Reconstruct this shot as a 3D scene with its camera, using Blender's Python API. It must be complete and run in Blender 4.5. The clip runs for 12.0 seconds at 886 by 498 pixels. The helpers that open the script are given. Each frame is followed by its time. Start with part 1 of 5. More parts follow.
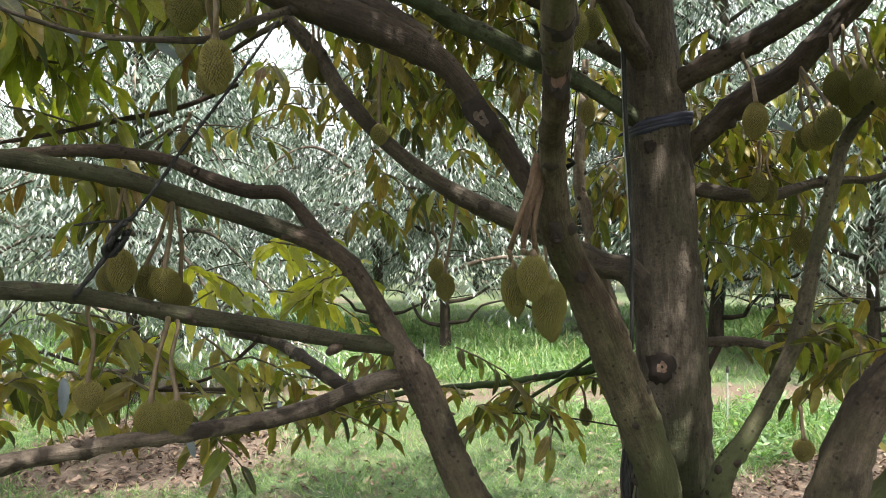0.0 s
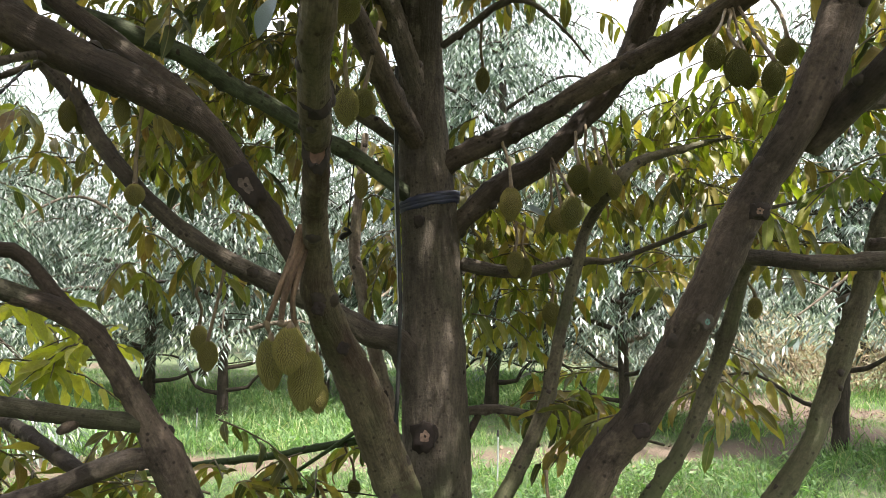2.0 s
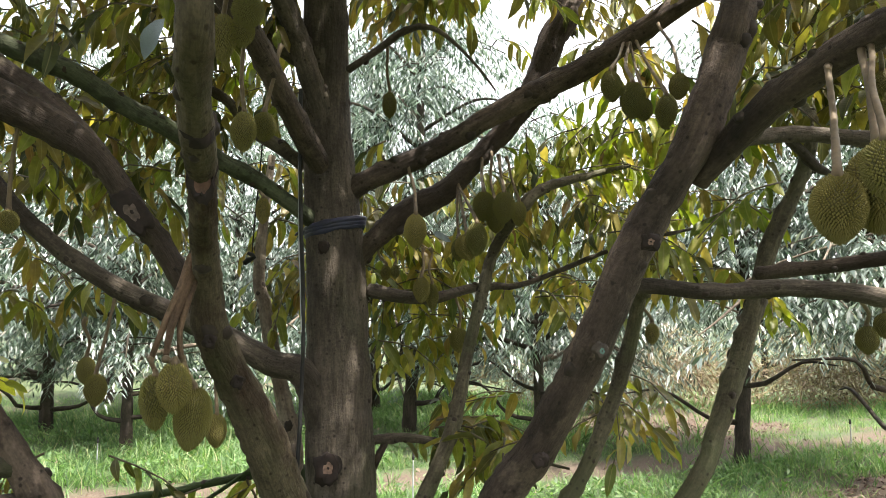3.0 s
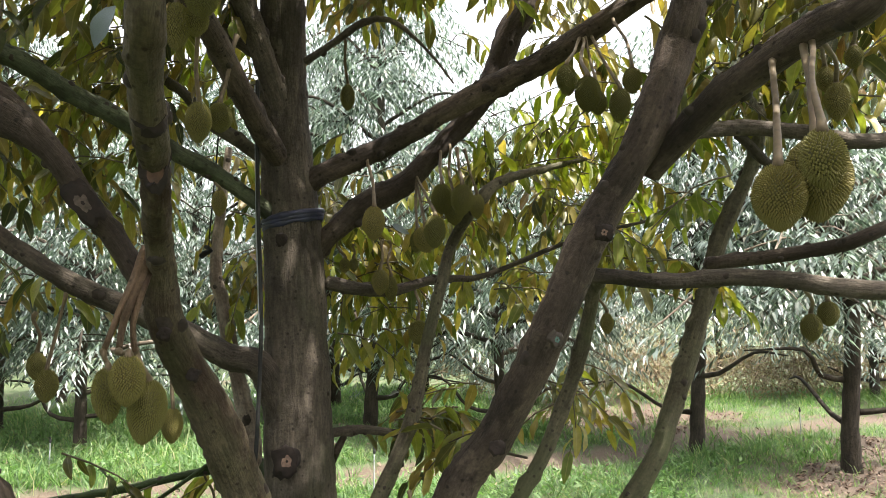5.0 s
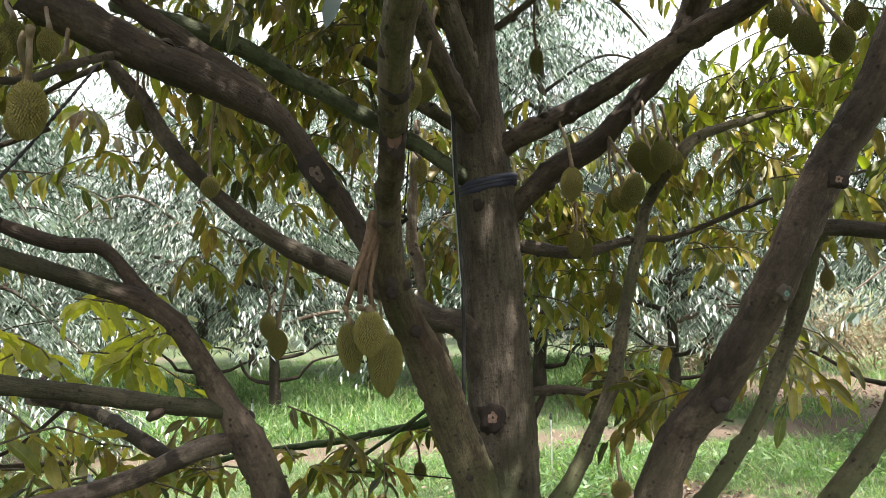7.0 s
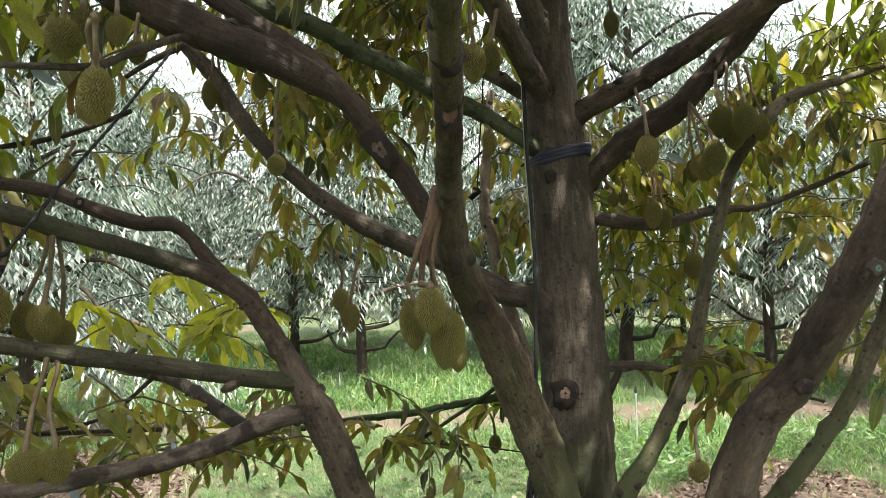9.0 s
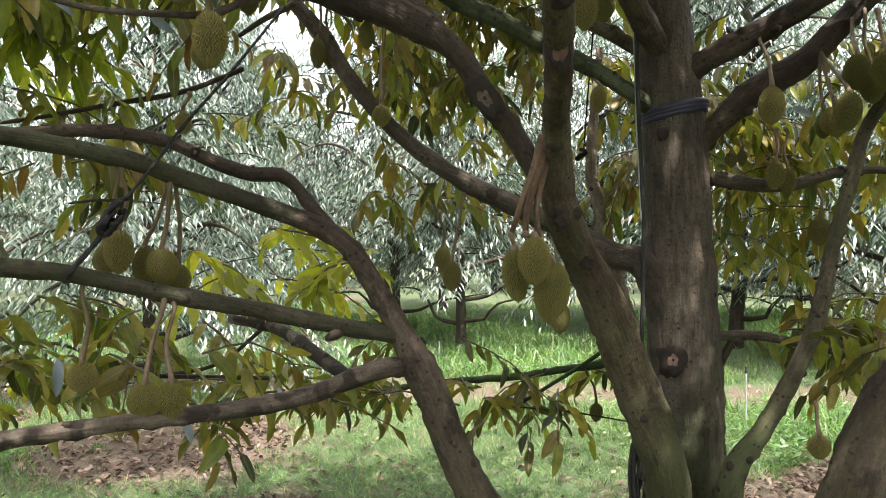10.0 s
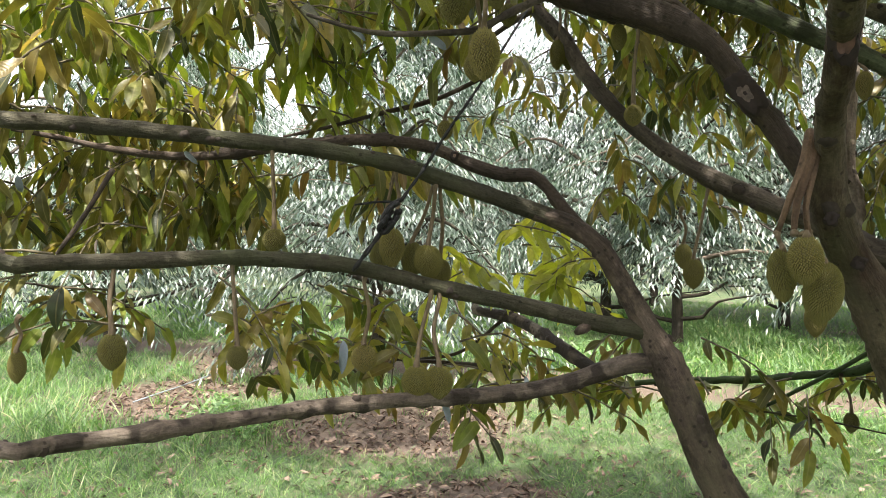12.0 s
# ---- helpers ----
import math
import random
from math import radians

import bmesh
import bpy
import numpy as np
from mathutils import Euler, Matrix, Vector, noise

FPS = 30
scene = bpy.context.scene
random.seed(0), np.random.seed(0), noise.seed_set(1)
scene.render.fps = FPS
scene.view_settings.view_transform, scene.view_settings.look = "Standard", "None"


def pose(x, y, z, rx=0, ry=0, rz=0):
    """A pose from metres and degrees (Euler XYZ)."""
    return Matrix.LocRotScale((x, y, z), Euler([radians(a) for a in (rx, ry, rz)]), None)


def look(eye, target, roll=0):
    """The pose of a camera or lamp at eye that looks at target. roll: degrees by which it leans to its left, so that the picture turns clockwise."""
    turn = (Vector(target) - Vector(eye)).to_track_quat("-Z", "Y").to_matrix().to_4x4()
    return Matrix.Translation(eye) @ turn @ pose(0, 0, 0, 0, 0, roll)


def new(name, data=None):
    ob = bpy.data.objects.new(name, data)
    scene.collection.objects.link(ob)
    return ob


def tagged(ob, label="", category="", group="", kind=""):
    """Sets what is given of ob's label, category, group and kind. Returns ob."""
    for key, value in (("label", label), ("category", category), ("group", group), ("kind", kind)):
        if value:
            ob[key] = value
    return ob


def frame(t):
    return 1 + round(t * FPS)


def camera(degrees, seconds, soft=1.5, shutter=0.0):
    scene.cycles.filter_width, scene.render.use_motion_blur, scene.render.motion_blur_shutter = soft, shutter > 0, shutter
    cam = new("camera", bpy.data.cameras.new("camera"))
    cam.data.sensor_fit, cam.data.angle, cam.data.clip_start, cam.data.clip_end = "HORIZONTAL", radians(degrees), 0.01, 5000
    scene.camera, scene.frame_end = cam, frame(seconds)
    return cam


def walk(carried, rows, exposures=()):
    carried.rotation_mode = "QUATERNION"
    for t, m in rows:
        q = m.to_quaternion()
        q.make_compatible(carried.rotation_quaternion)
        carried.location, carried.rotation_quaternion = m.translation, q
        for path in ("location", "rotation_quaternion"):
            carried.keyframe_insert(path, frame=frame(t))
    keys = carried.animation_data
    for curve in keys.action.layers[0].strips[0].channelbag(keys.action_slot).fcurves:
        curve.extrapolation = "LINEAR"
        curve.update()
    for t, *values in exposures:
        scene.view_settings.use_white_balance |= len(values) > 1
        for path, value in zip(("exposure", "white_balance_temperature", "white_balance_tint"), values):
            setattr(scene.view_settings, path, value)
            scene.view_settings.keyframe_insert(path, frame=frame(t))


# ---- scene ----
cam = camera(62.94, 12.0, 0.5)
EXPOSURES = [(0.0, 2.11, 6600, 11), (12.0, 2.11, 6600, 11)]
# seconds, place, then yaw, pitch and roll in degrees
ROWS = [
    (0.0, 0.873, -0.047, 1.540, 20.60, -0.91, -0.22),
    (0.5, 0.905, -0.041, 1.545, 17.38, 0.35, 0.14),
    (1.0, 0.902, -0.038, 1.555, 13.19, 1.67, 0.63),
    (1.5, 0.913, -0.048, 1.557, 8.52, 3.08, 1.08),
    (2.0, 0.945, -0.036, 1.560, 4.36, 4.25, 1.24),
    (2.5, 0.970, -0.021, 1.572, 0.86, 5.23, 0.99),
    (3.0, 0.998, -0.013, 1.590, -1.84, 5.80, 0.71),
    (3.5, 1.029, -0.010, 1.593, -3.94, 6.20, 0.54),
    (3.7, 1.035, -0.008, 1.582, -4.72, 6.29, 0.56),
    (5.3, 0.987, -0.032, 1.577, -4.82, 5.05, 0.18),
    (5.5, 0.969, -0.037, 1.574, -3.60, 4.75, 0.05),
    (6.0, 0.922, -0.041, 1.565, -0.02, 3.95, -0.32),
    (6.5, 0.892, -0.055, 1.557, 3.98, 3.46, -0.47),
    (7.0, 0.865, -0.058, 1.545, 7.31, 3.24, -0.53),
    (9.0, 0.917, -0.021, 1.557, 14.24, 0.97, -0.81),
    (9.5, 0.919, 0.022, 1.531, 17.69, -0.03, -0.17),
    (10.0, 0.899, 0.011, 1.498, 22.18, -0.86, 0.31),
    (10.5, 0.891, -0.001, 1.507, 26.50, -1.43, 0.61),
    (11.0, 0.891, 0.009, 1.497, 30.55, -1.57, 0.66),
    (11.5, 0.876, 0.013, 1.491, 34.42, -1.69, 0.50),
    (12.0, 0.829, -0.120, 1.508, 38.07, -1.48, 0.38),
]
walk(cam, [(t, pose(x, y, z, 0, 0, yaw) @ pose(0, 0, 0, 90 + pitch, 0, 0) @ pose(0, 0, 0, 0, 0, roll)) for t, x, y, z, yaw, pitch, roll in ROWS], EXPOSURES)

# ---------------------------------------------------------------- light
SUN_ELEVATION, SUN_AZIMUTH = 66.0, 140.0   # azimuth counted from +y towards +x
world = bpy.data.worlds.new("sky")
scene.world = world
world.use_nodes = True
wn = world.node_tree.nodes
sky = wn.new("ShaderNodeTexSky")
sky.sky_type = 'NISHITA'
sky.sun_disc = False
sky.sun_elevation = radians(SUN_ELEVATION)
sky.sun_rotation = radians(SUN_AZIMUTH)
sky.air_density, sky.dust_density, sky.ozone_density = 1.0, 7.0, 1.0
wn["Background"].inputs["Strength"].default_value = 0.15
# thin white cloud veils the whole sky
veil = wn.new("ShaderNodeMix")
veil.data_type = 'RGBA'
veil.inputs[0].default_value = 0.5
veil.inputs[7].default_value = (6.2, 6.1, 5.9, 1)
world.node_tree.links.new(sky.outputs[0], veil.inputs[6])
world.node_tree.links.new(veil.outputs[2], wn["Background"].inputs["Color"])
sun = new("sun", bpy.data.lights.new("sun", 'SUN'))
sun.data.energy, sun.data.angle, sun.data.color = 4.0, radians(0.6), (1.0, 0.95, 0.86)
a, e = radians(SUN_AZIMUTH), radians(SUN_ELEVATION)
sun.matrix_world = look((0, 0, 30), (-30 * math.cos(e) * math.sin(a), -30 * math.cos(e) * math.cos(a), 30 - 30 * math.sin(e)))

rng = random.Random(7)


# ---------------------------------------------------------------- materials
def material(name):
    m = bpy.data.materials.new(name)
    m.use_nodes = True
    return m, m.node_tree.nodes, m.node_tree.links, m.node_tree.nodes["Principled BSDF"]


def ramp(nodes, stops):
    r = nodes.new("ShaderNodeValToRGB")
    while len(r.color_ramp.elements) < len(stops):
        r.color_ramp.elements.new(0.5)
    for el, (p, c) in zip(r.color_ramp.elements, stops):
        el.position, el.color = p, (*c, 1)
    return r


def noise_node(nodes, links, scale, detail=6.0, rough=0.6, stretch=(1, 1, 1)):
    tc = nodes.new("ShaderNodeTexCoord")
    mp = nodes.new("ShaderNodeMapping")
    mp.inputs["Scale"].default_value = stretch
    n = nodes.new("ShaderNodeTexNoise")
    n.inputs["Scale"].default_value, n.inputs["Detail"].default_value, n.inputs["Roughness"].default_value = scale, detail, rough
    links.new(tc.outputs["Object"], mp.inputs["Vector"])
    links.new(mp.outputs[0], n.inputs["Vector"])
    return n


def mix_color(nodes, links, fac, one, two):
    m = nodes.new("ShaderNodeMix")
    m.data_type = 'RGBA'
    links.new(fac, m.inputs[0])
    for sock, val in ((m.inputs[6], one), (m.inputs[7], two)):
        if isinstance(val, tuple):
            sock.default_value = (*val, 1)
        else:
            links.new(val, sock)
    return m.outputs[2]


def bark_noise(nodes, links, source, scale, detail, rough, stretch=(1, 1, 1)):
    """Noise in the limb's own measure: round the limb in x and y, along it in z."""
    mp = nodes.new("ShaderNodeMapping")
    mp.inputs["Scale"].default_value = stretch
    n = nodes.new("ShaderNodeTexNoise")
    n.inputs["Scale"].default_value, n.inputs["Detail"].default_value, n.inputs["Roughness"].default_value = scale, detail, rough
    links.new(source, mp.inputs["Vector"])
    links.new(mp.outputs[0], n.inputs["Vector"])
    return n


def bark_material(name, dark, mid, light, moss, moss_amount, spot=0.0, grain=True):
    """Smooth tropical bark: fine streaks along the limb, cross wrinkles, pores, dark blots, lichen and algae."""
    m, n, l, b = material(name)
    tc = n.new("ShaderNodeTexCoord")
    src = tc.outputs["Object"]
    if grain:
        at = n.new("ShaderNodeAttribute")
        at.attribute_name = "grain"
        src = at.outputs["Vector"]

    def times(col, tex, lo, hi, low, high):
        r = ramp(n, [(lo, (low,) * 3), (hi, (high,) * 3)])
        l.new(tex.outputs[0], r.inputs[0])
        mul = n.new("ShaderNodeMix")
        mul.data_type, mul.blend_type = 'RGBA', 'MULTIPLY'
        mul.inputs[0].default_value = 1.0
        l.new(col, mul.inputs[6])
        l.new(r.outputs[0], mul.inputs[7])
        return mul.outputs[2]

    def over(col, tex, lo, hi, amount, paint):
        r = ramp(n, [(lo, (0, 0, 0)), (hi, (amount,) * 3)])
        l.new(tex.outputs[0], r.inputs[0])
        return mix_color(n, l, r.outputs[0], col, paint)

    broad = bark_noise(n, l, src, 7.0, 5, 0.6, (1, 1, 0.5))
    r = ramp(n, [(0.32, dark), (0.52, mid), (0.80, light)])
    l.new(broad.outputs[0], r.inputs[0])
    col = r.outputs[0]
    fine = bark_noise(n, l, src, 120.0, 5, 0.6)
    col = times(col, fine, 0.32, 0.68, 0.74, 1.2)
    streak = bark_noise(n, l, src, 75.0, 5, 0.65, (1, 1, 0.14))
    col = times(col, streak, 0.35, 0.66, 0.66, 1.2)
    lichen = bark_noise(n, l, src, 17.0, 5, 0.65, (1, 1, 0.7))
    col = over(col, lichen, 0.58, 0.70, 0.42, tuple(min(0.5, 1.15 * c) for c in light))
    patch = bark_noise(n, l, src, 4.5, 5, 0.6, (1, 1, 0.6))
    # algae is thickest near the damp foot of the tree
    foot = n.new("ShaderNodeSeparateXYZ")
    l.new(tc.outputs["Object"], foot.inputs[0])
    damp = n.new("ShaderNodeMapRange")
    for k, v in ((1, 0.45), (2, 1.25), (3, 0.52), (4, 0.0)):
        damp.inputs[k].default_value = v
    l.new(foot.outputs[2], damp.inputs[0])
    wet = n.new("ShaderNodeMath")
    wet.operation = 'ADD'
    l.new(patch.outputs[0], wet.inputs[0])
    if grain:
        l.new(damp.outputs[0], wet.inputs[1])
    else:
        wet.inputs[1].default_value = 0.0
    col = over(col, wet, 0.60 - moss_amount, 0.84 - moss_amount, 0.8, moss)
    blot = bark_noise(n, l, src, 12.0, 6, 0.68, (1, 1, 0.8))
    col = over(col, blot, 0.55, 0.66, 0.68, tuple(0.75 * c for c in dark))
    wrinkle = bark_noise(n, l, src, 30.0, 4, 0.65, (1, 1, 2.2))
    col = over(col, wrinkle, 0.63, 0.71, 0.4, tuple(0.6 * c for c in dark))
    pore = n.new("ShaderNodeTexVoronoi")
    pore.inputs["Scale"].default_value = 34.0
    l.new(src, pore.inputs["Vector"])
    pr = ramp(n, [(0.10, (0.75, 0.75, 0.75)), (0.20, (0, 0, 0))])
    l.new(pore.outputs["Distance"], pr.inputs[0])
    col = mix_color(n, l, pr.outputs[0], col, tuple(0.45 * c for c in dark))
    if spot:
        col = over(col, bark_noise(n, l, src, 15.0, 4, 0.5), 0.50, 0.57, 0.88, tuple(spot * c for c in dark))
    l.new(col, b.inputs["Base Color"])
    b.inputs["Roughness"].default_value = 0.82
    b.inputs["Specular IOR Level"].default_value = 0.28
    height = n.new("ShaderNodeMath")
    height.operation = 'MULTIPLY_ADD'
    height.inputs[1].default_value = 0.7
    l.new(streak.outputs[0], height.inputs[0])
    l.new(blot.outputs[0], height.inputs[2])
    deep = n.new("ShaderNodeMath")
    deep.operation, deep.inputs[1].default_value = 'MULTIPLY_ADD', -0.25
    l.new(wrinkle.outputs[0], deep.inputs[0])
    l.new(height.outputs[0], deep.inputs[2])
    bump = n.new("ShaderNodeBump")
    bump.inputs["Strength"].default_value, bump.inputs["Distance"].default_value = 0.85, 0.011
    l.new(deep.outputs[0], bump.inputs["Height"])
    l.new(bump.outputs[0], b.inputs["Normal"])
    return m


BARK = bark_material("bark", (0.030, 0.024, 0.018), (0.077, 0.063, 0.049), (0.145, 0.122, 0.098), (0.032, 0.039, 0.017), 0.0)
FLAKEBARK = bark_material("flaking_bark", (0.034, 0.020, 0.013), (0.080, 0.065, 0.042), (0.145, 0.122, 0.080), (0.046, 0.053, 0.021), 0.07)
LICHEN = bark_material("lichen_bark", (0.030, 0.034, 0.019), (0.074, 0.086, 0.050), (0.135, 0.150, 0.098), (0.070, 0.092, 0.042), 0.12, 0.9)
BROWN = bark_material("brown_bark", (0.018, 0.013, 0.010), (0.066, 0.049, 0.038), (0.148, 0.115, 0.090), (0.060, 0.058, 0.028), -0.04)
DARKBARK = bark_material("dark_bark", (0.024, 0.017, 0.013), (0.054, 0.040, 0.030), (0.10, 0.079, 0.060), (0.04, 0.042, 0.02), -0.03)
ALGAE = bark_material("algae_bark", (0.016, 0.022, 0.010), (0.036, 0.050, 0.020), (0.065, 0.085, 0.038), (0.035, 0.06, 0.018), 0.12)
GREENBARK = bark_material("greenish_bark", (0.021, 0.019, 0.012), (0.046, 0.042, 0.027), (0.092, 0.082, 0.057), (0.036, 0.046, 0.019), 0.13)
MOSS = bark_material("mossy_bark", (0.040, 0.032, 0.021), (0.080, 0.070, 0.046), (0.15, 0.135, 0.09), (0.072, 0.086, 0.038), 0.08)
SPOTBARK = bark_material("spotted_bark", (0.034, 0.026, 0.020), (0.112, 0.090, 0.072), (0.19, 0.157, 0.130), (0.085, 0.078, 0.046), -0.06, 0.6)
PALEBARK = bark_material("pale_bark", (0.11, 0.085, 0.065), (0.19, 0.155, 0.12), (0.27, 0.23, 0.185), (0.12, 0.115, 0.072), -0.05)
SPUR = bark_material("spur_bark", (0.055, 0.034, 0.020), (0.115, 0.074, 0.046), (0.19, 0.132, 0.088), (0.10, 0.085, 0.042), -0.1)
FARBARK = bark_material("far_bark", (0.016, 0.012, 0.009), (0.036, 0.029, 0.021), (0.070, 0.057, 0.043), (0.04, 0.05, 0.02), 0.04, 0.0, False)
FARPALE = bark_material("far_pale_bark", (0.07, 0.055, 0.042), (0.13, 0.105, 0.082), (0.20, 0.17, 0.135), (0.09, 0.09, 0.05), 0.0, 0.0, False)


def leaf_material(name, stops, rough, through_color, through_share, spec=0.5):
    """Leathery leaf: tone differs from leaf to leaf, light shines through the blade."""
    m, n, l, b = material(name)
    geo = n.new("ShaderNodeNewGeometry")
    obi = n.new("ShaderNodeObjectInfo")
    add = n.new("ShaderNodeMath")
    add.operation = 'ADD'
    l.new(geo.outputs["Random Per Island"], add.inputs[0])
    l.new(obi.outputs["Random"], add.inputs[1])
    fr = n.new("ShaderNodeMath")
    fr.operation = 'FRACT'
    l.new(add.outputs[0], fr.inputs[0])
    r = ramp(n, stops)
    l.new(fr.outputs[0], r.inputs[0])
    blotch = noise_node(n, l, 35.0, 4, 0.6)
    br = ramp(n, [(0.3, (0.72, 0.72, 0.72)), (0.7, (1.2, 1.2, 1.2))])
    l.new(blotch.outputs[0], br.inputs[0])
    mul = n.new("ShaderNodeMix")
    mul.data_type, mul.blend_type = 'RGBA', 'MULTIPLY'
    mul.inputs[0].default_value = 1.0
    l.new(r.outputs[0], mul.inputs[6])
    l.new(br.outputs[0], mul.inputs[7])
    # pale midrib, and side veins that slant towards the tip
    blade = n.new("ShaderNodeAttribute")
    blade.attribute_name = "blade"
    part_of = n.new("ShaderNodeSeparateXYZ")
    l.new(blade.outputs["Vector"], part_of.inputs[0])
    rib = ramp(n, [(0.05, (0.55, 0.55, 0.55)), (0.12, (0, 0, 0))])
    l.new(part_of.outputs[0], rib.inputs[0])
    slant = n.new("ShaderNodeMath")
    slant.operation, slant.inputs[1].default_value = 'MULTIPLY_ADD', -0.11
    l.new(part_of.outputs[0], slant.inputs[0])
    l.new(part_of.outputs[1], slant.inputs[2])
    wavy = n.new("ShaderNodeMath")
    wavy.operation, wavy.inputs[1].default_value = 'MULTIPLY', 82.0
    l.new(slant.outputs[0], wavy.inputs[0])
    vein = n.new("ShaderNodeMath")
    vein.operation = 'SINE'
    l.new(wavy.outputs[0], vein.inputs[0])
    ribbed = mix_color(n, l, rib.outputs[0], mul.outputs[2], (0.30, 0.27, 0.11))
    relief = n.new("ShaderNodeBump")
    relief.inputs["Strength"].default_value, relief.inputs["Distance"].default_value = 0.09, 0.002
    l.new(vein.outputs[0], relief.inputs["Height"])
    l.new(relief.outputs[0], b.inputs["Normal"])
    l.new(ribbed, b.inputs["Base Color"])
    b.inputs["Roughness"].default_value = rough
    b.inputs["Specular IOR Level"].default_value = spec
    t = n.new("ShaderNodeBsdfTranslucent")
    tint = n.new("ShaderNodeMix")
    tint.data_type, tint.blend_type = 'RGBA', 'MULTIPLY'
    tint.inputs[0].default_value = 1.0
    l.new(mul.outputs[2], tint.inputs[6])
    tint.inputs[7].default_value = (*through_color, 1)
    l.new(tint.outputs[2], t.inputs["Color"])
    mx = n.new("ShaderNodeMixShader")
    mx.inputs[0].default_value = through_share
    l.new(b.outputs[0], mx.inputs[1])
    l.new(t.outputs[0], mx.inputs[2])
    l.new(mx.outputs[0], n["Material Output"].inputs["Surface"])
    return m


OLIVE = leaf_material("olive_leaf", [(0.0, (0.026, 0.038, 0.018)), (0.15, (0.055, 0.062, 0.020)), (0.35, (0.108, 0.100, 0.026)), (0.5, (0.165, 0.126, 0.042)), (0.7, (0.112, 0.148, 0.032)), (0.85, (0.165, 0.190, 0.038)), (0.94, (0.255, 0.215, 0.070)), (1.0, (0.115, 0.070, 0.030))], 0.40, (2.05, 2.0, 0.8), 0.42, 0.45)
# golden leaves, base raised to stand in for sun they do not get
GOLD = leaf_material("golden_leaf", [(0.0, (0.050, 0.075, 0.020)), (0.3, (0.125, 0.135, 0.030)), (0.6, (0.195, 0.175, 0.042)), (0.85, (0.26, 0.22, 0.07)), (1.0, (0.13, 0.085, 0.032))], 0.38, (2.2, 2.3, 0.8), 0.43, 0.5)
# brighter leaf colour in place of sunlight that does not reach this spray
SUNLIT = leaf_material("sunlit_leaf", [(0.0, (0.16, 0.18, 0.030)), (0.5, (0.26, 0.27, 0.050)), (1.0, (0.36, 0.34, 0.09))], 0.4, (2.2, 2.3, 0.7), 0.46, 0.45)
FRESH = leaf_material("fresh_leaf", [(0.0, (0.055, 0.076, 0.016)), (0.5, (0.135, 0.155, 0.028)), (1.0, (0.225, 0.21, 0.05))], 0.42, (2.0, 2.35, 0.6), 0.45, 0.4)
# pale bluish stops paint sky glints, dark stops the shaded gaps between leaves
SILVER = leaf_material("silver_leaf", [(0.0, (0.024, 0.044, 0.034)), (0.35, (0.050, 0.080, 0.062)), (0.55, (0.098, 0.136, 0.116)), (0.75, (0.195, 0.242, 0.230)), (0.93, (0.30, 0.35, 0.345)), (1.0, (0.17, 0.155, 0.115))], 0.34, (1.3, 1.5, 1.05), 0.33, 0.85)
GRASS = leaf_material("grass_blade", [(0.0, (0.038, 0.085, 0.028)), (0.45, (0.080, 0.158, 0.050)), (0.8, (0.135, 0.215, 0.080)), (0.93, (0.20, 0.25, 0.11)), (1.0, (0.30, 0.27, 0.19))], 0.5, (1.7, 2.05, 1.0), 0.42)
WEED = leaf_material("weed_leaf", [(0.0, (0.045, 0.095, 0.034)), (0.5, (0.095, 0.175, 0.068)), (1.0, (0.165, 0.245, 0.115))], 0.45, (1.8, 2.2, 0.9), 0.4)
LITTER = leaf_material("dry_leaf", [(0.0, (0.032, 0.019, 0.014)), (0.4, (0.068, 0.043, 0.032)), (0.8, (0.130, 0.088, 0.068)), (1.0, (0.25, 0.19, 0.155))], 0.7, (1.2, 1.0, 0.8), 0.15, 0.3)
DRYVINE = leaf_material("dry_vine", [(0.0, (0.12, 0.085, 0.05)), (0.5, (0.21, 0.165, 0.125)), (0.8, (0.32, 0.28, 0.22)), (1.0, (0.17, 0.20, 0.11))], 0.8, (1.2, 1.1, 0.8), 0.2, 0.2)


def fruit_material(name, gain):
    """Unripe durian rind: olive green, finely mottled; gain paints contact shade between the paler spines."""
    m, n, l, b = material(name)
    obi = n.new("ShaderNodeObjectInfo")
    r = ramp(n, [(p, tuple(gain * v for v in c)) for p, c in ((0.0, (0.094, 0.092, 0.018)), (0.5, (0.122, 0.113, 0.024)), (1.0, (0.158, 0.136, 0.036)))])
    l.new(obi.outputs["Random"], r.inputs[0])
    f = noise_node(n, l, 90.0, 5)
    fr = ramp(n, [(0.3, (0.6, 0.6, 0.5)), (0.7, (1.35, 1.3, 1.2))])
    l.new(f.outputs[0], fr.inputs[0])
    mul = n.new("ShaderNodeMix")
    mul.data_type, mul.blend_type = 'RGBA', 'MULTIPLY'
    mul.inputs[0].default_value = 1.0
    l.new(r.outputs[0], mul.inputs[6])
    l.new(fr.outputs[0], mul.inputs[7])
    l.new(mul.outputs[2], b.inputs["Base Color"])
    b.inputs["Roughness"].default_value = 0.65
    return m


def plain(name, color, rough, vary=0.3, scale=40.0, metal=0.0, relief=0.3):
    m, n, l, b = material(name)
    f = noise_node(n, l, scale, 5)
    r = ramp(n, [(0.3, tuple(c * (1 - vary) for c in color)), (0.7, tuple(c * (1 + vary) for c in color))])
    l.new(f.outputs[0], r.inputs[0])
    l.new(r.outputs[0], b.inputs["Base Color"])
    b.inputs["Roughness"].default_value, b.inputs["Metallic"].default_value = rough, metal
    bump = n.new("ShaderNodeBump")
    bump.inputs["Strength"].default_value, bump.inputs["Distance"].default_value = relief, 0.002
    l.new(f.outputs[0], bump.inputs["Height"])
    l.new(bump.outputs[0], b.inputs["Normal"])
    return m


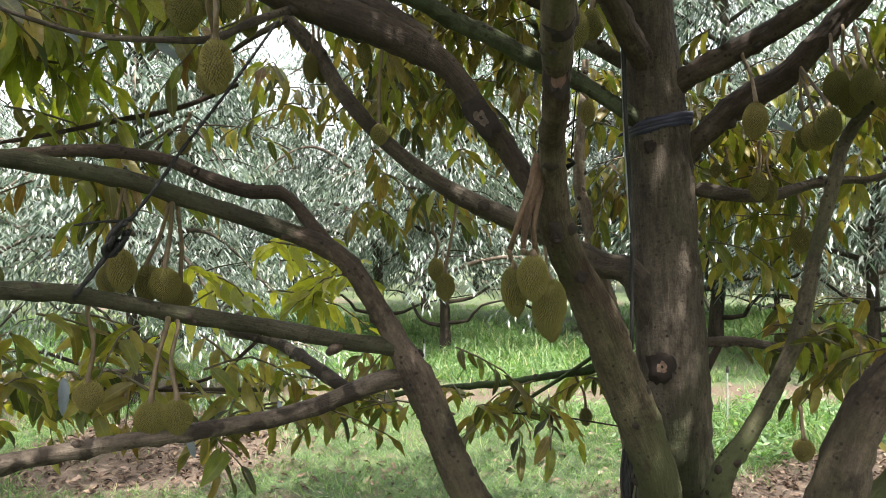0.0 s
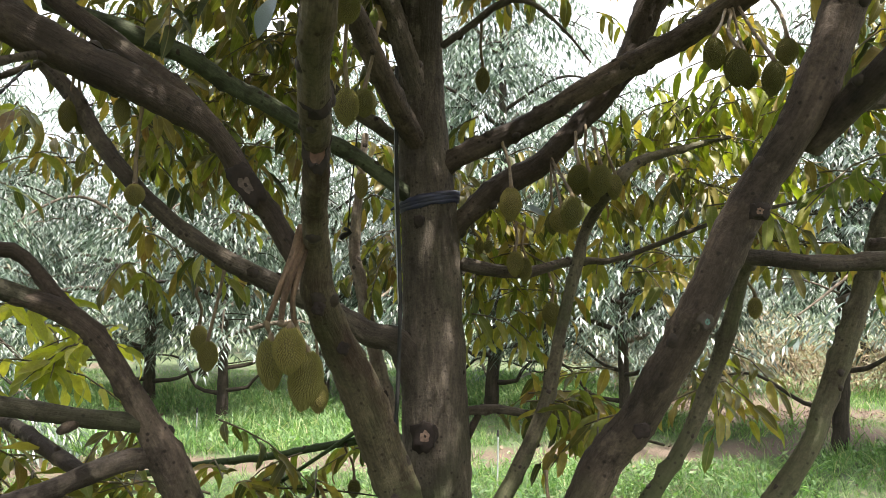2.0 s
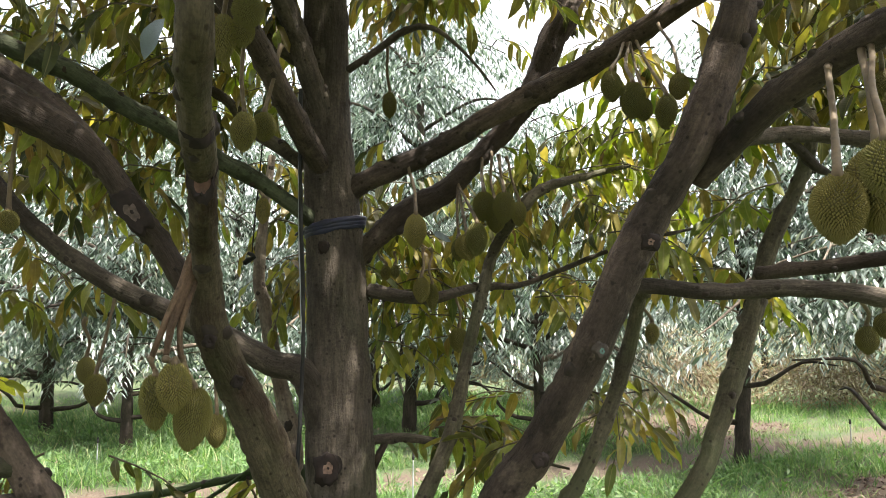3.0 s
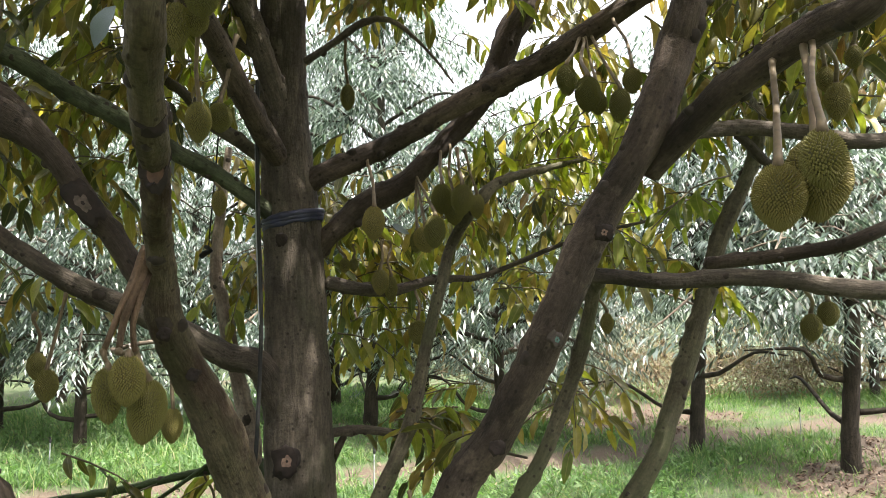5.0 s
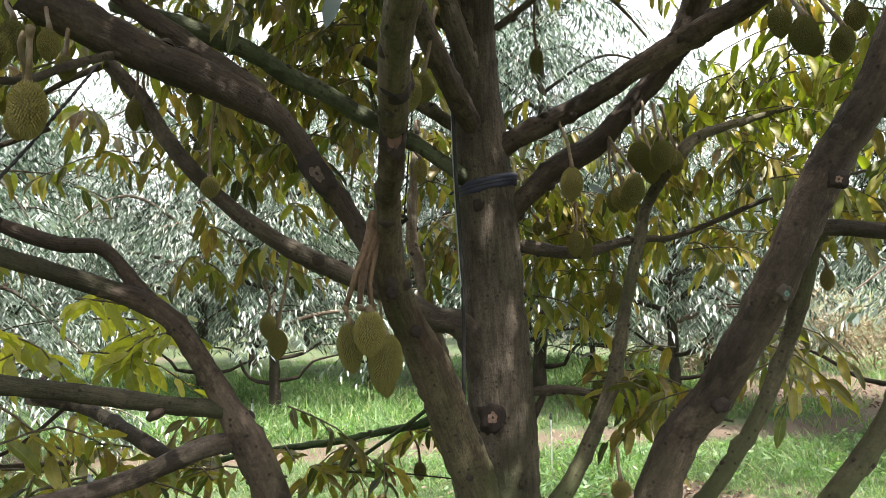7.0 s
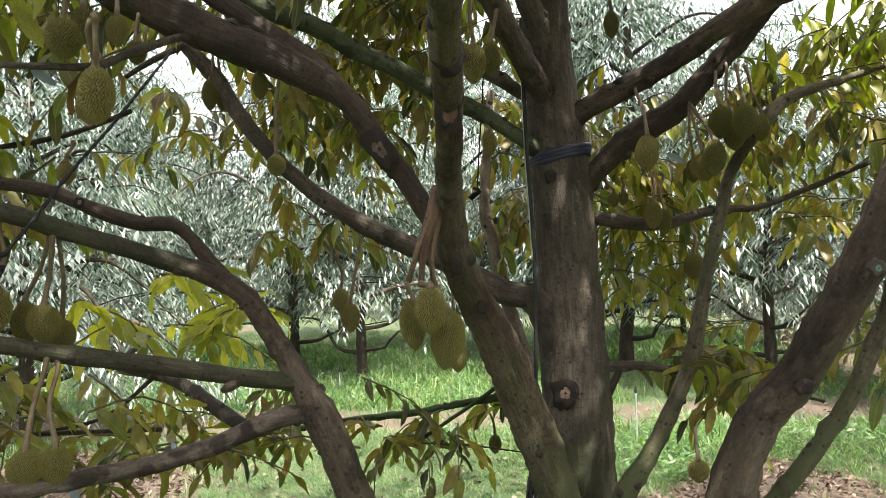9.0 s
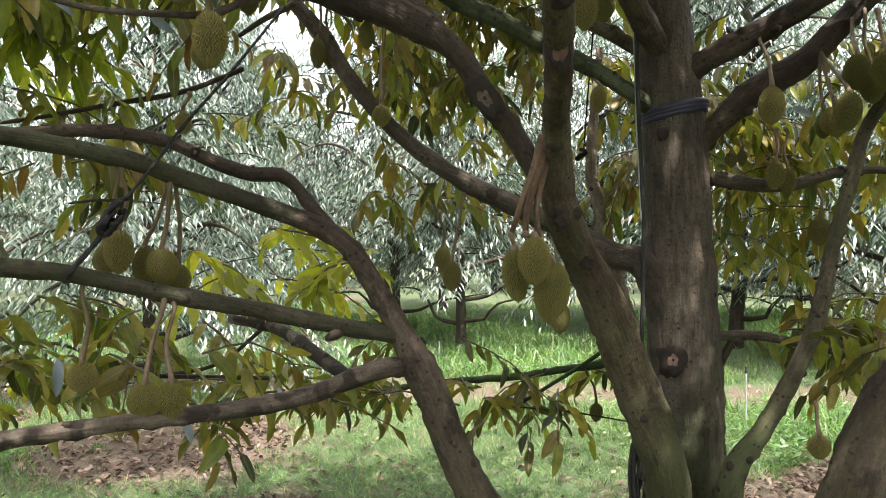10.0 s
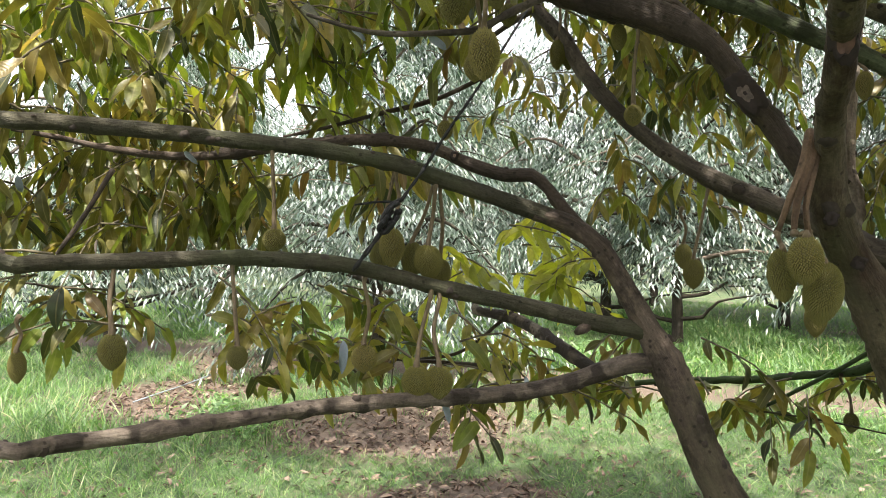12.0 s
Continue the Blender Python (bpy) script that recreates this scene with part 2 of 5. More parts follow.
# same rind twice: the low husk gain puts shade between spines into colour
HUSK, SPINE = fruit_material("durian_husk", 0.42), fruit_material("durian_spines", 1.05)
STALK = plain("fruit_stalk", (0.115, 0.083, 0.048), 0.7)
SCARWOOD = plain("scar_wood", (0.15, 0.098, 0.074), 0.85, 0.55, 45)
GREYWOOD = plain("weathered_wood", (0.078, 0.058, 0.048), 0.85, 0.6, 60)
SCARRIM = plain("scar_rim", (0.014, 0.008, 0.006), 0.9, 0.4, 60)
STUBRIM = plain("stub_rim", (0.034, 0.026, 0.019), 0.85, 0.45, 60)
CUTWOOD = plain("cut_wood", (0.050, 0.105, 0.090), 0.8, 0.4, 50)
RUBBER = plain("black_rubber", (0.010, 0.010, 0.010), 0.75, 0.3, 30)
TAPE = plain("blue_black_tape", (0.010, 0.012, 0.034), 0.42, 0.4, 25, 0.0, 0.8)
ROPE = plain("black_rope", (0.006, 0.006, 0.007), 0.8, 0.4, 200, 0.0, 1.0)
PLASTIC = plain("grey_plastic", (0.30, 0.32, 0.33), 0.5)
KNOB = plain("bark_knob", (0.026, 0.018, 0.013), 0.85, 0.5, 70)
WHITEBAG = plain("white_leaf_back", (0.16, 0.195, 0.22), 0.45, 0.25, 60)
TWIGWOOD = plain("twig", (0.085, 0.07, 0.04), 0.8)


def ground_material():
    m, n, l, b = material("orchard_soil")
    big = noise_node(n, l, 0.55, 6, 0.6)
    mid = noise_node(n, l, 3.5, 7, 0.65)
    fine = noise_node(n, l, 45.0, 6, 0.7)
    soil = ramp(n, [(0.3, (0.045, 0.033, 0.024)), (0.55, (0.095, 0.070, 0.051)), (0.75, (0.16, 0.126, 0.096))])
    l.new(fine.outputs[0], soil.inputs[0])
    turf = ramp(n, [(0.38, (0.024, 0.042, 0.016)), (0.5, (0.048, 0.078, 0.028)), (0.6, (0.088, 0.098, 0.050))])
    both = n.new("ShaderNodeMath")
    both.operation, both.inputs[1].default_value = 'MULTIPLY_ADD', 0.55
    l.new(fine.outputs[0], both.inputs[0])
    less = n.new("ShaderNodeMath")
    less.operation, less.inputs[1].default_value = 'MULTIPLY', 0.45
    l.new(mid.outputs[0], less.inputs[0])
    l.new(less.outputs[0], both.inputs[2])
    l.new(both.outputs[0], turf.inputs[0])
    add = n.new("ShaderNodeMath")
    add.operation = 'ADD'
    l.new(big.outputs[0], add.inputs[0])
    half = n.new("ShaderNodeMath")
    half.operation = 'MULTIPLY'
    half.inputs[1].default_value = 0.5
    l.new(mid.outputs[0], half.inputs[0])
    l.new(half.outputs[0], add.inputs[1])
    mask = ramp(n, [(0.80, (0, 0, 0)), (0.92, (1, 1, 1))])
    l.new(add.outputs[0], mask.inputs[0])
    col = mix_color(n, l, mask.outputs[0], turf.outputs[0], soil.outputs[0])
    # a worn track between the rows, about 0.9 m wide with ragged edges
    cover = n.new("ShaderNodeAttribute")
    cover.attribute_name = "bare"
    ragged = n.new("ShaderNodeMath")
    ragged.operation = 'ADD'
    l.new(cover.outputs["Fac"], ragged.inputs[0])
    l.new(mid.outputs[0], ragged.inputs[1])
    bare = ramp(n, [(0.55, (0, 0, 0)), (0.75, (1, 1, 1))])
    l.new(ragged.outputs[0], bare.inputs[0])
    col = mix_color(n, l, bare.outputs[0], col, soil.outputs[0])
    tc = n.new("ShaderNodeTexCoord")
    dot = n.new("ShaderNodeVectorMath")
    dot.operation = 'DOT_PRODUCT'
    dot.inputs[1].default_value = (-0.3, 1.0, 0.0)
    l.new(tc.outputs["Object"], dot.inputs[0])
    off = n.new("ShaderNodeMath")
    off.operation, off.inputs[1].default_value = 'SUBTRACT', 7.15
    l.new(dot.outputs["Value"], off.inputs[0])
    away = n.new("ShaderNodeMath")
    away.operation = 'ABSOLUTE'
    l.new(off.outputs[0], away.inputs[0])
    worn = n.new("ShaderNodeMath")
    worn.operation = 'ADD'
    l.new(away.outputs[0], worn.inputs[0])
    l.new(mid.outputs[0], worn.inputs[1])
    track = ramp(n, [(0.75, (1, 1, 1)), (1.0, (0, 0, 0))])
    l.new(worn.outputs[0], track.inputs[0])
    col = mix_color(n, l, track.outputs[0], col, soil.outputs[0])
    l.new(col, b.inputs["Base Color"])
    b.inputs["Roughness"].default_value = 0.95
    bump = n.new("ShaderNodeBump")
    bump.inputs["Strength"].default_value, bump.inputs["Distance"].default_value = 0.8, 0.02
    l.new(fine.outputs[0], bump.inputs["Height"])
    l.new(bump.outputs[0], b.inputs["Normal"])
    return m


SOIL = ground_material()


# ---------------------------------------------------------------- builders
def mesh_from(name, verts, faces, mats, smooth=True, index=None):
    me = bpy.data.meshes.new(name)
    me.from_pydata([tuple(v) for v in verts], [], faces)
    for m in mats:
        me.materials.append(m)
    if smooth:
        me.polygons.foreach_set("use_smooth", [True] * len(me.polygons))
    if index is not None:
        me.polygons.foreach_set("material_index", index)
    me.update()
    return me


def child(name, me, parent, label="", kind=""):
    ob = new(name, me)
    ob.parent = parent
    return tagged(ob, label, kind=kind)


def catmull(rows, step):
    """Points of a smooth curve through the rows (x, y, z, radius), about step apart."""
    p = np.array(rows, float)
    p = np.vstack([2 * p[0] - p[1], p, 2 * p[-1] - p[-2]])
    out = []
    for i in range(1, len(p) - 2):
        k = max(2, int(np.linalg.norm(p[i + 1, :3] - p[i, :3]) / step))
        for s in np.arange(k) / k:
            a0, a1, a2, a3 = p[i - 1], p[i], p[i + 1], p[i + 2]
            out.append(0.5 * (2 * a1 + (a2 - a0) * s + (2 * a0 - 5 * a1 + 4 * a2 - a3) * s * s + (3 * a1 - a0 - 3 * a2 + a3) * s ** 3))
    out.append(p[-2])
    out = np.array(out)
    out[:, 3] = np.clip(out[:, 3], 0.0015, None)
    return out


def tube_grain(rows, step=0.025, sides=12, rough=0.05, knobs=0.0, seed=0, wart=0.008):
    """A bent, tapering, slightly uneven rod with rounded ends; knobs is the number of warts per metre."""
    pts = catmull(rows, step)
    r = random.Random(seed)
    n = len(pts)
    tang = np.gradient(pts[:, :3], axis=0)
    tang /= np.linalg.norm(tang, axis=1)[:, None] + 1e-9
    side = np.cross(tang[0], (0.31, 0.52, 0.8))
    across = np.empty((n, 3))
    for i in range(n):
        side = side - tang[i] * (side @ tang[i])
        side /= np.linalg.norm(side)
        across[i] = side
    up = np.cross(tang, across)
    length = np.concatenate([[0], np.cumsum(np.linalg.norm(np.diff(pts[:, :3], axis=0), axis=1))])
    ang = np.arange(sides) * 2 * math.pi / sides
    rad = pts[:, 3]
    u = np.repeat(rad[:, None], sides, 1)
    if rough:
        for i in range(n):
            x, y, z = pts[i, 0] * 9, pts[i, 1] * 9, pts[i, 2] * 9
            u[i] *= [1 + rough * 1.6 * noise.noise((x + 0.8 * math.cos(w), y + 0.8 * math.sin(w), z)) for w in ang]
        u *= 1 + rough * 0.7 * np.random.default_rng(seed).uniform(-1, 1, u.shape)
    for _ in range(int(knobs * length[-1])):
        s, ph, amp = r.uniform(0, length[-1]), r.uniform(0, 2 * math.pi), r.uniform(0.3 * wart, wart)
        near = np.nonzero(np.abs(length - s) < 0.06)[0]
        ds = ((length[near] - s) / (0.010 + 0.1 * rad[near]))[:, None]
        dw = ((ang - ph + math.pi) % (2 * math.pi) - math.pi)[None, :]
        q = rad[near][:, None]
        u[near] += np.minimum(amp, 0.45 * q) * np.exp(-ds * ds - (dw * q / (0.010 + 0.12 * q)) ** 2)
    verts = pts[:, None, :3] + across[:, None, :] * (u * np.cos(ang))[:, :, None] + up[:, None, :] * (u * np.sin(ang))[:, :, None]
    verts = verts.reshape(-1, 3).tolist()
    faces = [(i * sides + k, i * sides + (k + 1) % sides, (i + 1) * sides + (k + 1) % sides, (i + 1) * sides + k) for i in range(n - 1) for k in range(sides)]
    for i, s in ((0, -1), (n - 1, 1)):
        verts.append((pts[i, :3] + tang[i] * s * pts[i, 3] * 0.5).tolist())
        c = len(verts) - 1
        o = i * sides
        faces += [(o + (k + 1) % sides, o + k, c) if s < 0 else (o + k, o + (k + 1) % sides, c) for k in range(sides)]
    ring = np.stack([u * np.cos(ang), u * np.sin(ang), np.repeat(length[:, None], sides, 1)], 2).reshape(-1, 3)
    return verts, faces, np.vstack([ring, (0, 0, 0), (0, 0, length[-1])]) + 7.3 * (seed % 97)


def tube(rows, step=0.025, sides=12, rough=0.05, knobs=0.0, seed=0, wart=0.008):
    return tube_grain(rows, step, sides, rough, knobs, seed, wart)[:2]


def leaf_template(segs, width, fold, droop, wave):
    """An oblong leaf with a short drip tip, 1 long, lying along +x, folded along its midrib and bent down."""
    verts, faces = [], []
    for i in range(segs + 1):
        s = i / segs
        w = width * ((1 - (1 - s / 0.42) ** 2) ** 0.55 if s < 0.42 else max(0.0, 1 - ((s - 0.42) / 0.58) ** 2.3) ** 0.85)
        if s > 0.95 or i == 0:
            w = 0.006
        x = math.sin(droop * s) / droop if droop else s
        z = -(1 - math.cos(droop * s)) / droop if droop else 0
        k = wave * math.sin(s * 9)
        verts += [(x, w, z + w * fold + k * w), (x, 0, z), (x, -w, z + w * fold - k * w)]
    for i in range(segs):
        o = 3 * i
        faces += [(o, o + 1, o + 4, o + 3), (o + 1, o + 2, o + 5, o + 4)]
    return np.array(verts), faces


def blade_values(tv):
    """Per corner of a leaf: how far from the midrib (0 to 1), and how far along the blade."""
    across = np.tile((1.0, 0.0, 1.0), len(tv) // 3) if len(tv) >= 12 else np.full(len(tv), 0.5)
    return np.stack([across, tv[:, 0], np.zeros(len(tv))], 1)


def set_blade(me, values):
    at = me.attributes.new("blade", 'FLOAT_VECTOR', 'POINT')
    at.data.foreach_set("vector", np.asarray(values, dtype=np.float32).ravel())


LEAVES = [leaf_template(7, 0.148, 0.45, 0.7, 0.22), leaf_template(7, 0.165, 0.3, 1.0, 0.28), leaf_template(7, 0.135, 0.65, 0.4, 0.2), leaf_template(7, 0.155, 0.4, 0.25, 0.3),
          leaf_template(5, 0.145, 0.7, 0.8, 0.25), leaf_template(5, 0.16, 0.45, 1.1, 0.3), leaf_template(5, 0.13, 0.9, 0.5, 0.2), leaf_template(5, 0.15, 0.6, 0.3, 0.35)]
FARLEAVES = [(np.array([(0, 0, 0), (0.42, -w, -0.04 + 0.5 * w), (1.0, 0, -d), (0.42, w, -0.04 + 0.5 * w)]), [(0, 1, 2, 3)]) for w, d in ((0.09, 0.2), (0.11, 0.1))]
BLADE = (np.array([(0, 0.022, 0), (0, -0.022, 0), (0.55, -0.019, -0.12), (0.55, 0.019, -0.12), (0.93, -0.004, -0.42), (0.93, 0.004, -0.42)]), [(0, 1, 2, 3), (3, 2, 4, 5)])


def frame_of(direction, twist):
    """A turn that lays +x along the direction, then rolls about it."""
    d = np.array(direction, float)
    d /= np.linalg.norm(d)
    ref = np.array((0, 0, 1.0)) if abs(d[2]) < 0.95 else np.array((1.0, 0, 0))
    y = np.cross(ref, d)
    y /= np.linalg.norm(y)
    z = np.cross(d, y)
    c, s = math.cos(twist), math.sin(twist)
    return np.stack([d, y * c + z * s, z * c - y * s], 1)


def frames_of(ways, twists):
    """The same turns for whole arrays."""
    d = ways / np.linalg.norm(ways, axis=1)[:, None]
    ref = np.where((np.abs(d[:, 2]) < 0.95)[:, None], np.array((0, 0, 1.0)), np.array((1.0, 0, 0)))
    y = np.cross(ref, d)
    y /= np.linalg.norm(y, axis=1)[:, None]
    z = np.cross(d, y)
    c, s = np.cos(twists)[:, None], np.sin(twists)[:, None]
    return np.stack([d, y * c + z * s, z * c - y * s], 2)


def scattered(name, templates, kinds, places, turns, sizes, mat):
    """One mesh of many leaves: leaf i takes template kinds[i] at its place, turn and size."""
    vs, fs, bs, start = [], [], [], 0
    for k, (tv, tf) in enumerate(templates):
        pick = np.nonzero(kinds == k)[0]
        if not len(pick):
            continue
        v = np.einsum("nij,mj->nmi", turns[pick] * sizes[pick][:, None, None], tv) + places[pick][:, None, :]
        f = np.array(tf)[None] + (start + len(tv) * np.arange(len(pick)))[:, None, None]
        vs.append(v.reshape(-1, 3))
        fs.append(f.reshape(-1, 4))
        bs.append(np.tile(blade_values(tv), (len(pick), 1)))
        start += len(tv) * len(pick)
    v, flat = np.concatenate(vs), np.concatenate(fs).astype(np.int32)
    me = bpy.data.meshes.new(name)
    me.vertices.add(len(v))
    me.vertices.foreach_set("co", v.ravel())
    me.loops.add(flat.size)
    me.loops.foreach_set("vertex_index", flat.ravel())
    me.polygons.add(len(flat))
    me.polygons.foreach_set("loop_start", np.arange(0, flat.size, 4, dtype=np.int32))
    me.polygons.foreach_set("use_smooth", np.ones(len(flat), dtype=bool))
    me.materials.append(mat)
    set_blade(me, np.concatenate(bs))
    me.update(calc_edges=True)
    return me


def joined(name, placed, templates, mat):
    """One mesh from a list of (template, place, turn, size)."""
    return scattered(name, templates, np.array([q[0] for q in placed]), np.array([q[1] for q in placed]), np.array([q[2] for q in placed]), np.array([q[3] for q in placed]), mat)


def thing(name, place, label, category, group="", kind=""):
    ob = new(name)
    ob.location = place
    ob.empty_display_size = 0.1
    return tagged(ob, label, category, group, kind)


def litter_here(x, y):
    """Fallen leaves gather in rings under the trees and in drifts near the big tree."""
    best = -1.0
    for cx, cy, rad in ((-2.90, 3.77, 0.62), (-1.48, 2.97, 0.6), (-2.9, 4.2, 1.0), (1.2, 4.0, 1.0), (1.9, 4.9, 0.9), (4.6, 10.6, 1.7), (6.2, 6.3, 1.7), (-5.6, 5.2, 1.2), (-5.0, 3.3, 0.9)):
        best = max(best, 1 - math.hypot(x - cx, y - cy) / rad)
    return best + 0.5 * noise.noise(Vector((x * 1.3, y * 1.3, 11)))


# ---------------------------------------------------------------- ground
def ground_height(x, y):
    """Nearly level orchard floor; rises gently to the far side on the right."""
    d = math.hypot(x, y - 3)
    near = min(1.0, max(0.0, (d - 3.5) / 6))
    h = 0.05 * noise.noise(Vector((x * 0.45, y * 0.45, 0))) + 0.02 * noise.noise(Vector((x * 1.7, y * 1.7, 3)))
    h += near * 0.03 * max(0.0, x)  if x < 12 else near * 0.36
    return h


def build_ground():
    xs = np.unique(np.concatenate([np.linspace(-14, 14, 141), np.sign(np.linspace(-1, 1, 41)) * (14 + (np.abs(np.linspace(-1, 1, 41)) ** 4) * 1500)]))
    ys = np.unique(np.concatenate([np.linspace(-6, 18, 121), 18 + np.linspace(0, 1, 20) ** 4 * 1500, -6 - np.linspace(0, 1, 12) ** 4 * 1500]))
    verts = [(x, y, ground_height(x, y)) for y in ys for x in xs]
    w = len(xs)
    faces = [(j * w + i, j * w + i + 1, (j + 1) * w + i + 1, (j + 1) * w + i) for j in range(len(ys) - 1) for i in range(w - 1)]
    me = mesh_from("ground", verts, faces, [SOIL])
    bare = me.attributes.new("bare", 'FLOAT', 'POINT')
    bare.data.foreach_set("value", [min(0.6, max(0.0, 0.25 + litter_here(x, y))) if math.hypot(x, y) < 16 else 0.0 for x, y, z in verts])
    tagged(new("ground", me), "orchard floor of reddish soil with short turf", "ground", kind="structure")


build_ground()

# ---------------------------------------------------------------- the durian tree
tree = thing("durian_tree", (0.76, 2.52, 0.0), "multi-stemmed durian tree hung with unripe fruit", "tree")
TREE_AT = np.array((0.76, 2.52, 0.0))
limb_count = [0]
knob_verts, knob_faces = [], []


def limb(name, mat, rows, label=""):
    limb_count[0] += 1
    thick = max(r[3] for r in rows)
    rel = [(x - TREE_AT[0], y - TREE_AT[1], z - TREE_AT[2], r) for x, y, z, r in rows]
    v, f, grain = tube_grain(rel, 0.02 if thick > 0.03 else 0.03, 18 if thick > 0.05 else (12 if thick > 0.015 else 7), 0.03 if name == "trunk" else 0.085, (26 if mat in (SPOTBARK, MOSS, ALGAE) else 14) if thick > 0.012 else 5, limb_count[0], 0.013 if mat in (SPOTBARK, MOSS, ALGAE, BROWN) else 0.008)
    # dark nubs of old fruit stalks and twigs
    r = random.Random(500 + limb_count[0])
    path = catmull(rel, 0.02)
    for i in range(2, len(path) - 2):
        if path[i, 3] < 0.012 or r.random() > (0.13 if name == "trunk" else 0.24) or name == "fruiting_spur":
            continue
        way = path[i + 1, :3] - path[i - 1, :3]
        way /= np.linalg.norm(way)
        side = np.cross(way, (r.uniform(-1, 1), r.uniform(-1, 1), r.uniform(-1, 1)))
        side /= np.linalg.norm(side) + 1e-9
        other = np.cross(way, side)
        s = r.uniform(0.005, 0.013) * (1.25 if path[i, 3] > 0.03 else 0.8)
        at = path[i, :3] + side * (path[i, 3] - 0.25 * s)
        o = len(knob_verts)
        tall = r.uniform(0.5, 1.3)
        for ring, (q, h) in enumerate(((1.25, 0.0), (0.85, 0.55), (0.4, 0.85))):
            for k in range(7):
                w = 2 * math.pi * k / 7
                p = q * s * r.uniform(0.75, 1.25)
                knob_verts.append(at + way * p * math.cos(w) * 1.2 + other * p * math.sin(w) + side * h * s * tall)
        for ring in range(2):
            for k in range(7):
                knob_faces.append((o + ring * 7 + k, o + ring * 7 + (k + 1) % 7, o + ring * 7 + 7 + (k + 1) % 7, o + ring * 7 + 7 + k))
        knob_faces.append(tuple(o + 14 + k for k in range(7)))
    me = mesh_from(name, v, f, [mat])
    at = me.attributes.new("grain", 'FLOAT_VECTOR', 'POINT')
    at.data.foreach_set("vector", grain.astype(np.float32).ravel())
    return child(name, me, tree, label)


limb("trunk", BARK, [(0.780, 2.520, -0.100, 0.1584), (0.780, 2.520, 0.120, 0.1344), (0.760, 2.520, 0.500, 0.1229), (0.738, 2.531, 1.095, 0.1190), (0.717, 2.568, 1.479, 0.1094), (0.694, 2.566, 1.870, 0.1027), (0.665, 2.547, 2.180, 0.0902), (0.653, 2.539, 2.353, 0.0854), (0.648, 2.478, 2.701, 0.0787), (0.619, 2.447, 2.978, 0.0749), (0.550, 2.720, 3.300, 0.0672), (0.500, 2.740, 4.000, 0.0480), (0.480, 2.750, 4.900, 0.0192)])
limb("limb", FLAKEBARK, [(0.710, 2.440, 0.100, 0.0800), (0.700, 2.400, 0.350, 0.0850), (0.718, 2.159, 0.806, 0.0620), (0.636, 2.092, 1.082, 0.0630), (0.582, 1.967, 1.290, 0.0550), (0.525, 1.880, 1.449, 0.0480), (0.501, 1.755, 1.568, 0.0430), (0.512, 1.660, 1.688, 0.0330), (0.535, 1.540, 1.765, 0.0290), (0.565, 1.430, 1.799, 0.0270), (0.588, 1.335, 1.859, 0.0270), (0.612, 1.220, 1.902, 0.0310), (0.636, 1.120, 1.940, 0.0280), (0.662, 1.020, 1.976, 0.0270), (0.684, 0.950, 2.012, 0.0270), (0.700, 0.890, 2.150, 0.0260)])
limb("limb", DARKBARK, [(0.494, 1.784, 1.568, 0.0228), (0.424, 1.773, 1.678, 0.0276), (0.366, 1.748, 1.779, 0.0276), (0.321, 1.714, 1.839, 0.0294), (0.258, 1.659, 1.952, 0.0285), (0.178, 1.632, 2.012, 0.0389), (0.036, 1.601, 2.083, 0.0466), (-0.081, 1.579, 2.133, 0.0466), (-0.206, 1.539, 2.197, 0.0522), (-0.336, 1.483, 2.263, 0.0427), (-0.750, 1.500, 2.500, 0.0285)])
limb("limb", DARKBARK, [(0.239, 1.712, 1.977, 0.0190), (0.143, 1.714, 2.074, 0.0247), (0.041, 1.726, 2.145, 0.0276), (-0.030, 1.732, 2.196, 0.0256), (-0.119, 1.720, 2.257, 0.0285), (-0.239, 1.670, 2.349, 0.0209)])
limb("limb", BARK, [(0.700, 2.520, 1.150, 0.0558), (0.621, 2.487, 1.400, 0.0474), (0.499, 2.474, 1.449, 0.0437), (0.390, 2.446, 1.513, 0.0391), (0.208, 2.382, 1.602, 0.0344), (0.035, 2.301, 1.692, 0.0307), (-0.155, 2.263, 1.829, 0.0270), (-0.276, 2.243, 1.951, 0.0260), (-0.391, 2.251, 2.082, 0.0288), (-0.479, 2.236, 2.223, 0.0288), (-0.579, 2.210, 2.338, 0.0251), (-0.660, 2.350, 2.420, 0.0279), (-0.850, 2.400, 2.700, 0.0186)])
limb("limb", LICHEN, [(0.640, 2.550, 1.920, 0.0380), (0.591, 2.475, 1.962, 0.0266), (0.471, 2.406, 2.044, 0.0285), (0.329, 2.311, 2.114, 0.0294), (0.197, 2.228, 2.186, 0.0285), (0.075, 2.150, 2.246, 0.0285), (-0.026, 2.083, 2.306, 0.0294), (-0.086, 2.045, 2.323, 0.0304), (-0.191, 1.985, 2.356, 0.0285), (-0.370, 1.899, 2.398, 0.0209)])
limb("limb", BROWN, [(0.660, 2.520, 2.110, 0.0360), (0.635, 2.440, 2.150, 0.0390), (0.608, 2.360, 2.195, 0.0390), (0.574, 2.200, 2.270, 0.0380), (0.535, 2.060, 2.352, 0.0360), (0.516, 1.950, 2.385, 0.0340), (0.420, 1.800, 2.520, 0.0280), (0.300, 1.700, 2.800, 0.0180)])
limb("limb", BARK, [(0.655, 2.500, 2.290, 0.0360), (0.636, 2.470, 2.349, 0.0400), (0.600, 2.430, 2.455, 0.0410), (0.568, 2.400, 2.553, 0.0390), (0.533, 2.350, 2.639, 0.0370), (0.488, 2.300, 2.731, 0.0350), (0.350, 2.150, 3.050, 0.0250), (0.300, 2.100, 3.500, 0.0120)])
